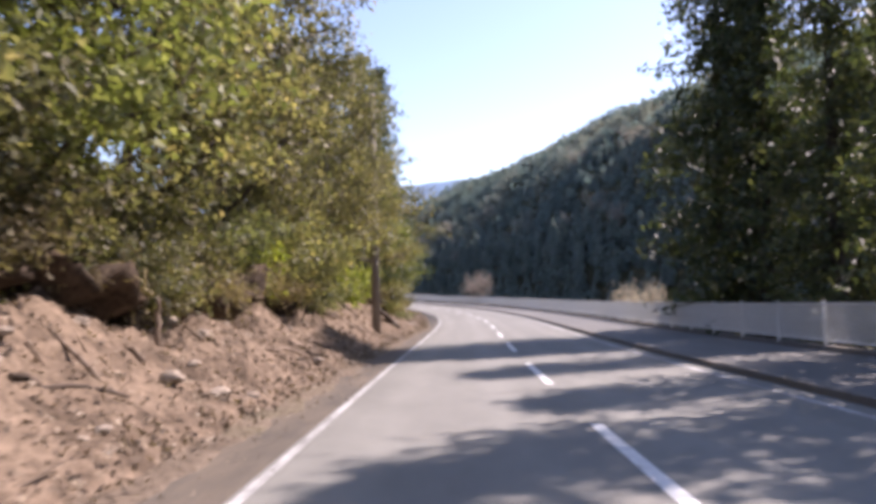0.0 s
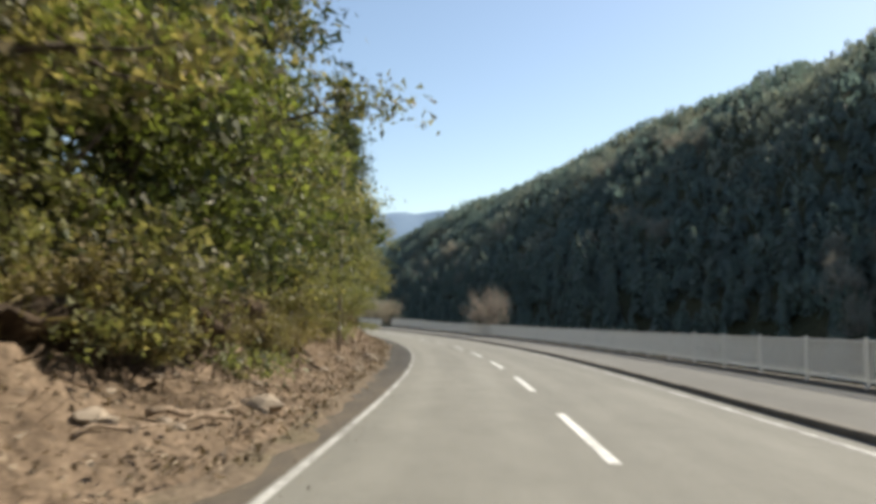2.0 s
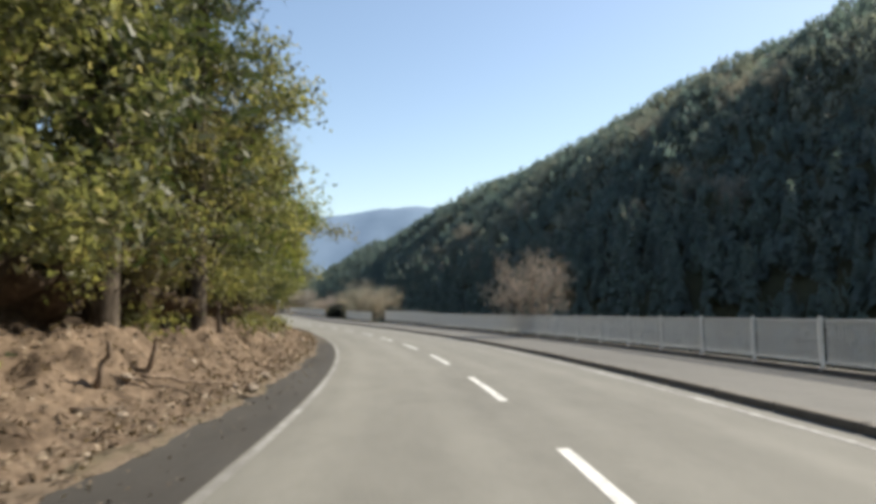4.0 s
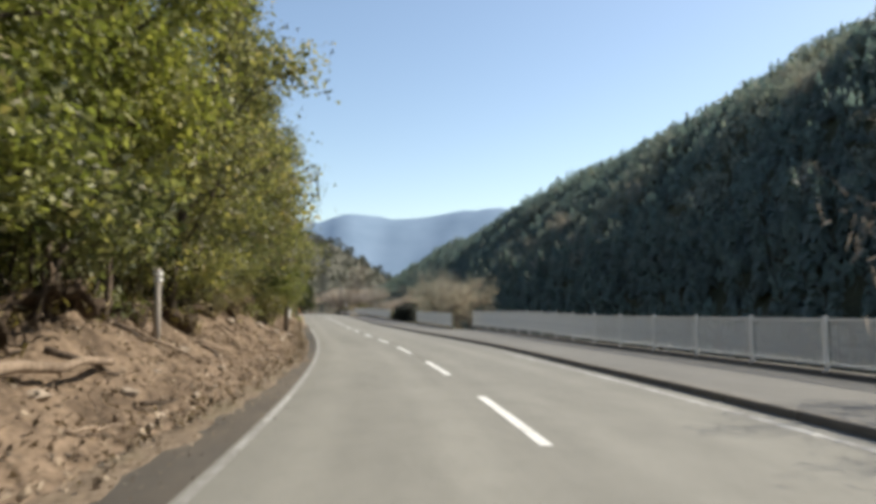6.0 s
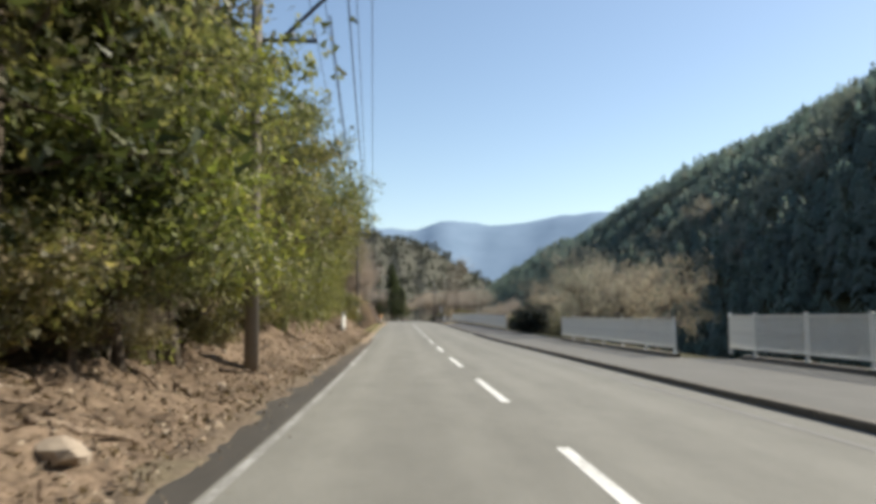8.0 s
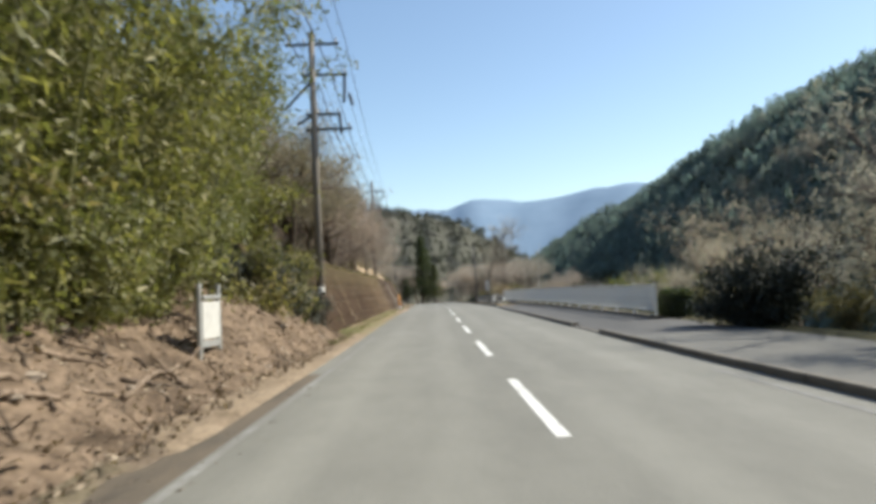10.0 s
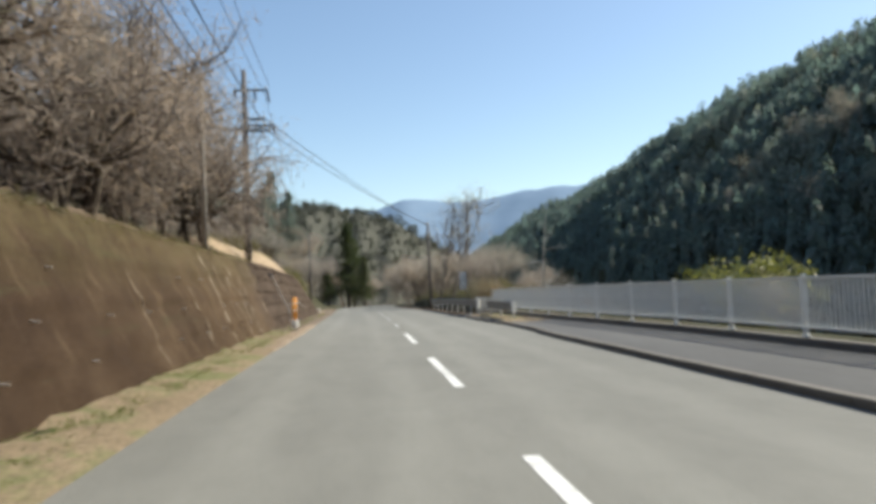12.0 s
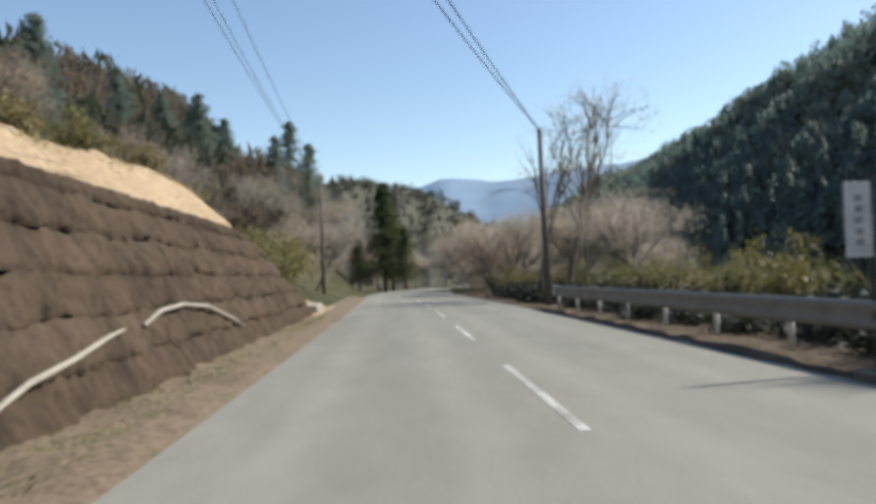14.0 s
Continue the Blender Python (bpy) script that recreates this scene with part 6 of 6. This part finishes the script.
    for i, (s0, d0, s1, d1) in enumerate(((89.5, -6.4, 91.0, -4.9), (88.2, -6.6, 89.6, -5.0), (90.5, -7.0, 92.6, -5.2), (96.0, -6.0, 94.0, -4.7), (21.0, -4.6, 18.4, -5.2), (20.0, -5.2, 22.6, -4.7), (38.0, -5.0, 40.5, -5.5), (35.5, -6.3, 37.6, -5.4),
                                          (108.5, -5.3, 106.4, -5.7), (101.0, -5.0, 103.4, -6.4), (155.0, -5.2, 157.4, -4.7), (153.6, -5.8, 156.0, -5.1), (150.2, -5.3, 153.4, -5.6), (151.0, -5.9, 153.0, -4.9), (147.0, -4.9, 150.0, -5.3), (157.0, -4.8, 159.6, -5.0), (-6.0, -5.4, -3.2, -4.8), (4.0, -6.2, 6.2, -4.9), (63, -5.2, 66, -5.0), (56, -6, 58, -4.9), (48, -5.6, 51, -5.9), (129, -5.4, 132, -5.0), (138, -6.2, 140, -5.0), (145, -5.6, 147, -5.0))):
        ra, rb = float(bank_lift(s0, d0)), float(bank_lift(s1, d1))
        branch(s0, d0, ra + 0.06, s1, d1, rb + 0.05, 0.025 + 0.012 * (i % 3), "dead branch lying on the leaf-strewn bank", 10 + i)
    r = random.Random(23)
    for i in range(120):
        s0, d0 = r.uniform(-20, 152), r.uniform(-6.6, -4.7)
        a, long = r.uniform(-1.2, 1.2), r.uniform(0.5, 1.5)
        s1, d1 = s0 + long * math.cos(a), max(min(d0 + long * math.sin(a), -4.5), -6.9)
        branch(s0, d0, float(bank_lift(s0, d0)) + 0.05, s1, d1, float(bank_lift(s1, d1)) + 0.05, r.uniform(0.018, 0.055), "broken dead stick lying on the bank", 100 + i, M_WOODPOLE if r.random() < 0.5 else None)
    for i in range(34):
        s0, d0 = r.uniform(-18, 150), r.uniform(-6.9, -6.25)
        g, h1 = float(bank_lift(s0, d0)), r.uniform(0.25, 0.8)
        branch(s0, d0, g - 0.1, s0 + r.uniform(-0.25, 0.25), d0 + r.uniform(-0.2, 0.25), g + h1, r.uniform(0.03, 0.08), "broken brown root stump at the top of the bank", 200 + i, M_WOODPOLE if i % 3 else M_DEADWOOD, "tree_stump")
    # stumps and thin trunks at the edge of the trees
    for i, (s0, d0, h1) in enumerate(((24.5, -6.2, 1.5), (23.8, -6.5, 1.2), (49.5, -6.6, 1.2), (51.5, -6.9, 1.4), (104, -6.9, 1.6), (116.5, -6.4, 1.0), (118.2, -6.2, 1.2), (30, -6.7, 1.0), (86.5, -6.8, 1.5), (88, -6.4, 1.3))):
        g = float(bank_lift(s0, d0))
        branch(s0, d0, g - 0.1, s0 + 0.15, d0 - 0.1, g + h1, 0.07, "broken grey tree stump on the bank", 60 + i, M_WOODPOLE if i % 2 else M_DEADWOOD, "tree_stump")


def build_slope():
    ss, ds = np.arange(202, 236, 0.3), np.linspace(-8.75, -6.25, 16)
    v, f, uv = sheet(ss, ds, lambda s, d: left_height(s, d) + 0.13 + 0.07 * wavy(s, d, 1.8, 61) + 0.025 * wavy(s, d, 0.6, 62) - 0.5 * smooth(-8.25, -8.7, d + 0.2 * wavy(s, 0 * s, 2.5, 83)) - 0.5 * (1 - smooth(202, 203.5, s)) - 0.5 * smooth(233, 236, s))
    tagged(mesh_object("sandy_slope", v, f, M_SAND, soft=True), "sunlit sandy slope above the stone wall", "slope", kind="structure")
    ss, ds = np.arange(157, 202.6, 0.6), np.r_[-6.12, -6.2, np.linspace(-6.4, -11.5, 12)]
    v, f, uv = sheet(ss, ds[::-1], lambda s, d: left_height(s, d) + 0.05 + 0.09 * wavy(s, d, 1.5, 64) - 0.25 * smooth(-10.8, -11.5, d) - 0.1 * smooth(-6.2, -6.12, d))
    tagged(mesh_object("wooded_slope", v, f, M_LITTER, soft=True), "brown leaf-strewn slope under the bare trees", "slope", kind="structure")
    ss, ds = np.arange(197, 262, 0.6), np.r_[3.64, 3.75, np.linspace(4.0, 7.6, 7)]
    v, f, uv = sheet(ss, ds, lambda s, d: 0.08 - 0.035 * smooth(206, 209, s) + 0.04 * wavy(s, d, 1.3, 63) - 0.1 * (1 - smooth(197, 198, s)) - 0.3 * (1 - smooth(207, 209.5, s)) * (d < 3.9) - 0.04 * (d < 3.7))
    tagged(mesh_object("dry_verge", v, f, M_VERGESOIL, soft=True), "bare brown soil verge, darkened for the guard rail's shade", "verge", kind="structure")


def build_patch():
    ss, ds = np.arange(196.5, 208.1, 0.4), np.linspace(3.95, 5.75, 8)
    v, f, uv = sheet(ss, ds, lambda s, d: 0.135 + 0.025 * wavy(s, d, 0.9, 66) - 0.1 * (1 - smooth(196.5, 199, s)) - 0.1 * smooth(207.2, 208, s) - 0.08 * smooth(5.4, 5.75, d) - 0.06 * smooth(4.2, 3.98, d))
    tagged(mesh_object("sandy_verge", v, f, M_GRASS, soft=True), "pale sandy verge with sparse grass behind the kerb", "verge", kind="structure")


# ---- roadside furniture ----
def guard_rail(s0, s1, d, h, n_posts, label, girth=0.05):
    rail = thing("guard_rail", Matrix.Identity(4), label, "guard rail", "guard rails")
    prof = [(0.0, -0.195), (-0.05, -0.165), (-0.06, -0.11), (-0.015, -0.05), (-0.015, 0.05), (-0.06, 0.11), (-0.05, 0.165), (0.0, 0.195)]
    ss = np.linspace(s0, s1, 24)
    m = len(prof)
    rows = []
    for side in (0, 1):
        sg = np.repeat(ss, m)
        rows.append(places(sg, np.tile([q[0] for q in prof], len(ss)) + d + 0.006 * side, h + np.tile([q[1] for q in prof], len(ss))))
    f = [(i * m + c, i * m + c + 1, (i + 1) * m + c + 1, (i + 1) * m + c) for i in range(len(ss) - 1) for c in range(m - 1)]
    k = len(rows[0])
    f += [tuple(x + k for x in q[::-1]) for q in f]
    mesh_object("beam", np.concatenate(rows), f, M_RAIL, rail, "weathered grey corrugated steel beam", True)
    for s in (s0, s1):
        bm = bmesh.new()
        rod(bm, (0, 0, -0.2), (0, 0, 0.2), 0.075, 0.075, 14)
        ob = part("end_cap", bm, M_WHITE, rail, "rounded white end cap")
        ob.matrix_basis = stand(s, d + 0.03, h)
    for i in range(n_posts):
        s = s0 + 0.3 + (s1 - s0 - 0.6) * i / (n_posts - 1)
        bm = bmesh.new()
        rod(bm, (0, 0, -0.1), (0, 0, h + 0.12), girth, girth, 12)
        rod(bm, (0, 0, h + 0.12), (0, 0, h + 0.14), girth, girth * 0.5, 12)
        ob = part("post", bm, M_WHITE, rail, "", True)
        ob.matrix_basis = stand(s, d + 0.12, 0.02)


def delineator(s, d, top, label="thin white delineator post in the verge"):
    root = thing("delineator_post", stand(s, d, 0.1), label, "marker post", "white marker posts")
    bm = bmesh.new()
    rod(bm, (0, 0, -0.1), (0, 0, top), 0.035, 0.035, 10)
    part("shaft", bm, M_WHITE, root, "", True)
    bm = bmesh.new()
    rod(bm, (0, 0, top - 0.14), (0, 0, top - 0.06), 0.038, 0.038, 10)
    part("reflector_band", bm, M_STEEL, root, "grey reflector band")


def bollard(s, d):
    root = thing("bollard", stand(s, d, 0.05), "orange post set in a white concrete block", "bollard", "orange posts by the wall")
    bm = bmesh.new()
    box(bm, (0.19, 0.21, 0.33), (0, 0, 0.165), 0.025)
    part("concrete_base", bm, M_WHITE, root, "white painted concrete base")
    bm = bmesh.new()
    rod(bm, (0, 0, 0.33), (0, 0, 1.26), 0.05, 0.05, 14)
    rod(bm, (0, 0, 1.26), (0, 0, 1.29), 0.05, 0.02, 14)
    part("tube", bm, M_ORANGE, root, "orange plastic tube", True)
    for z in (1.0, 0.72):
        bm = bmesh.new()
        rod(bm, (0, 0, z), (0, 0, z + 0.045), 0.052, 0.052, 14)
        part("reflector_band", bm, M_WHITE, root, "pale reflective band", True)


def notice_board():
    root = thing("notice_board", stand(151.5, -5.25, 0.4, -14), "blank greyish white notice board on two grey posts at the bank", "notice board")
    for y in (-0.32, 0.32):
        bm = bmesh.new()
        box(bm, (0.075, 0.075, 1.7), (0, y, 0.52), 0.01)
        part("post", bm, M_STEEL, root)
    bm = bmesh.new()
    box(bm, (0.04, 0.56, 0.66), (0.03, 0, 0.72), 0.006)
    part("panel", bm, M_BOARD, root, "greyish white panel with no legible writing")
    bm = bmesh.new()
    box(bm, (0.12, 0.6, 0.07), (0.02, 0, 1.13), 0.01)
    part("roof_board", bm, M_STEEL, root, "grey board across the top")
    bm = bmesh.new()
    box(bm, (0.03, 0.56, 0.12), (0.02, 0, 0.3), 0.006)
    part("lower_board", bm, M_STEEL, root, "grey lower board")


def roadside_sign():
    root = thing("roadside_sign", stand(210.6, 4.4, 0.05), "narrow white upright sign on a dark post", "sign")
    bm = bmesh.new()
    rod(bm, (0, 0, -0.1), (0, 0, 2.42), 0.035, 0.035, 10)
    part("post", bm, M_DARK, root)
    bm = bmesh.new()
    box(bm, (0.34, 0.02, 0.95), (-0.2, -0.045, 1.85), 0.004)
    panel = part("panel", bm, M_WHITE, root, "white panel with faded grey marks")
    for i, z in enumerate((2.12, 1.98, 1.84, 1.7, 1.56)):
        bm = bmesh.new()
        box(bm, (0.1, 0.004, 0.085), (-0.2 + 0.01 * (i % 2), -0.058, z))
        part("faded_mark", bm, M_STEEL, panel)


def build_furniture():
    guard_rail(199.7, 205.5, 4.6, 0.64, 3, "short length of grey guard rail in front of the fence", 0.036)
    guard_rail(207.2, 229.0, 4.4, 0.68, 9, "long grey guard rail along the dry verge")
    delineator(230.2, 4.9, 0.62)
    # white slatted gate that closes the gap behind the rail's end
    gate = thing("slatted_gate", stand(207.3, 4.95, 0.12, 62), "low white slatted gate between rail and fence", "gate")
    for z in (0.2, 0.78):
        bm = bmesh.new()
        box(bm, (0.03, 1.3, 0.05), (0, 0, z), 0.004)
        part("gate_rail", bm, M_WHITE, gate)
    for i in range(9):
        bm = bmesh.new()
        box(bm, (0.025, 0.07, 0.8), (0.03, -0.6 + i * 0.15, 0.47), 0.004)
        part("slat", bm, M_WHITE, gate)
    bollard(201.8, -4.25)
    bollard(202.25, -4.2)
    pipe = thing("drain_pipe", Matrix.Identity(4), "slanting grey drain pipe leaning against the wall", "drain pipe")
    v, f = tube([tuple(at(205.55, -5.58, 2.42)), tuple(at(205.25, -5.15, 1.55)), tuple(at(204.82, -4.45, 0.12))], [0.036, 0.036, 0.036], 10)
    mesh_object("tube", v, f, M_CONCRETE, pipe, "", True)
    bm = bmesh.new()
    rod(bm, (0, 0, 0), (0, 0, 0.22), 0.075, 0.075, 10)
    ob = part("foot_joint", bm, M_DARK, pipe, "black joint at its foot")
    ob.matrix_basis = stand(204.82, -4.43, 0.05)
    bm = bmesh.new()
    rod(bm, (-0.08, 0, 0), (0.35, 0, -0.02), 0.075, 0.075, 10)
    ob = part("outlet", bm, M_DARK, pipe, "dark outlet set in the wall")
    ob.matrix_basis = stand(205.6, -5.85, 2.44)
    for pts in (((207.6, 0.40), (208.4, 0.56), (209.4, 0.66), (210.4, 0.80), (211.0, 0.86)), ((211.7, 0.86), (212.6, 1.02), (213.8, 1.07), (215.2, 0.98), (216.6, 0.68), (217.3, 0.5))):
        path = []
        for s, h in pts:
            d, _ = wall_face(s, h / 3.05)
            path.append(tuple(at(s, float(d) + 0.115, h)))
        v, f = tube(path, [0.025] + [0.036] * (len(path) - 2) + [0.02], 8)
        tagged(mesh_object("ledge_of_mortar", v, f, M_CONCRETE, soft=True), "pale curved mortar bead on the stone wall", "mortar bead", "mortar beads on the wall")
    ss, ds = np.arange(228, 241, 0.5), np.linspace(-8.2, -4.5, 8)
    v, f, uv = sheet(ss, ds, lambda s, d: np.maximum(left_height(s, d), 0.02) + 0.05 + 0.25 * smooth(-5, -7.5, d) * (1 - smooth(236, 241, s)) + 0.05 * wavy(s, d, 1.2, 68) - 0.25 * smooth(-7.6, -8.2, d) - 0.2 * smooth(239, 241, s))
    tagged(mesh_object("sandy_track", v, f, M_SAND, soft=True), "pale sandy track turning off beyond the wall", "track", kind="structure")
    bm = bmesh.new()
    box(bm, (1.3, 2.2, 0.5), (0, 0, 0.2), 0.06)
    ob = new("concrete_apron", bpy.data.meshes.new("concrete_apron"))
    bm.to_mesh(ob.data)
    bm.free()
    ob.data.materials.append(M_CONCRETE)
    ob.matrix_basis = stand(231.5, -5.3, 0.0)
    tagged(ob, "pale concrete apron at the end of the wall", "concrete block")
    notice_board()
    roadside_sign()


build_ground()
build_road()
build_kerb()
build_fences()
build_wall()
build_far_woods()
build_mountains()
build_poles()
build_bank()
build_scarp()
build_slope()
build_dirt()
build_sand()
build_patch()
build_trees()
build_litter()
build_furniture()
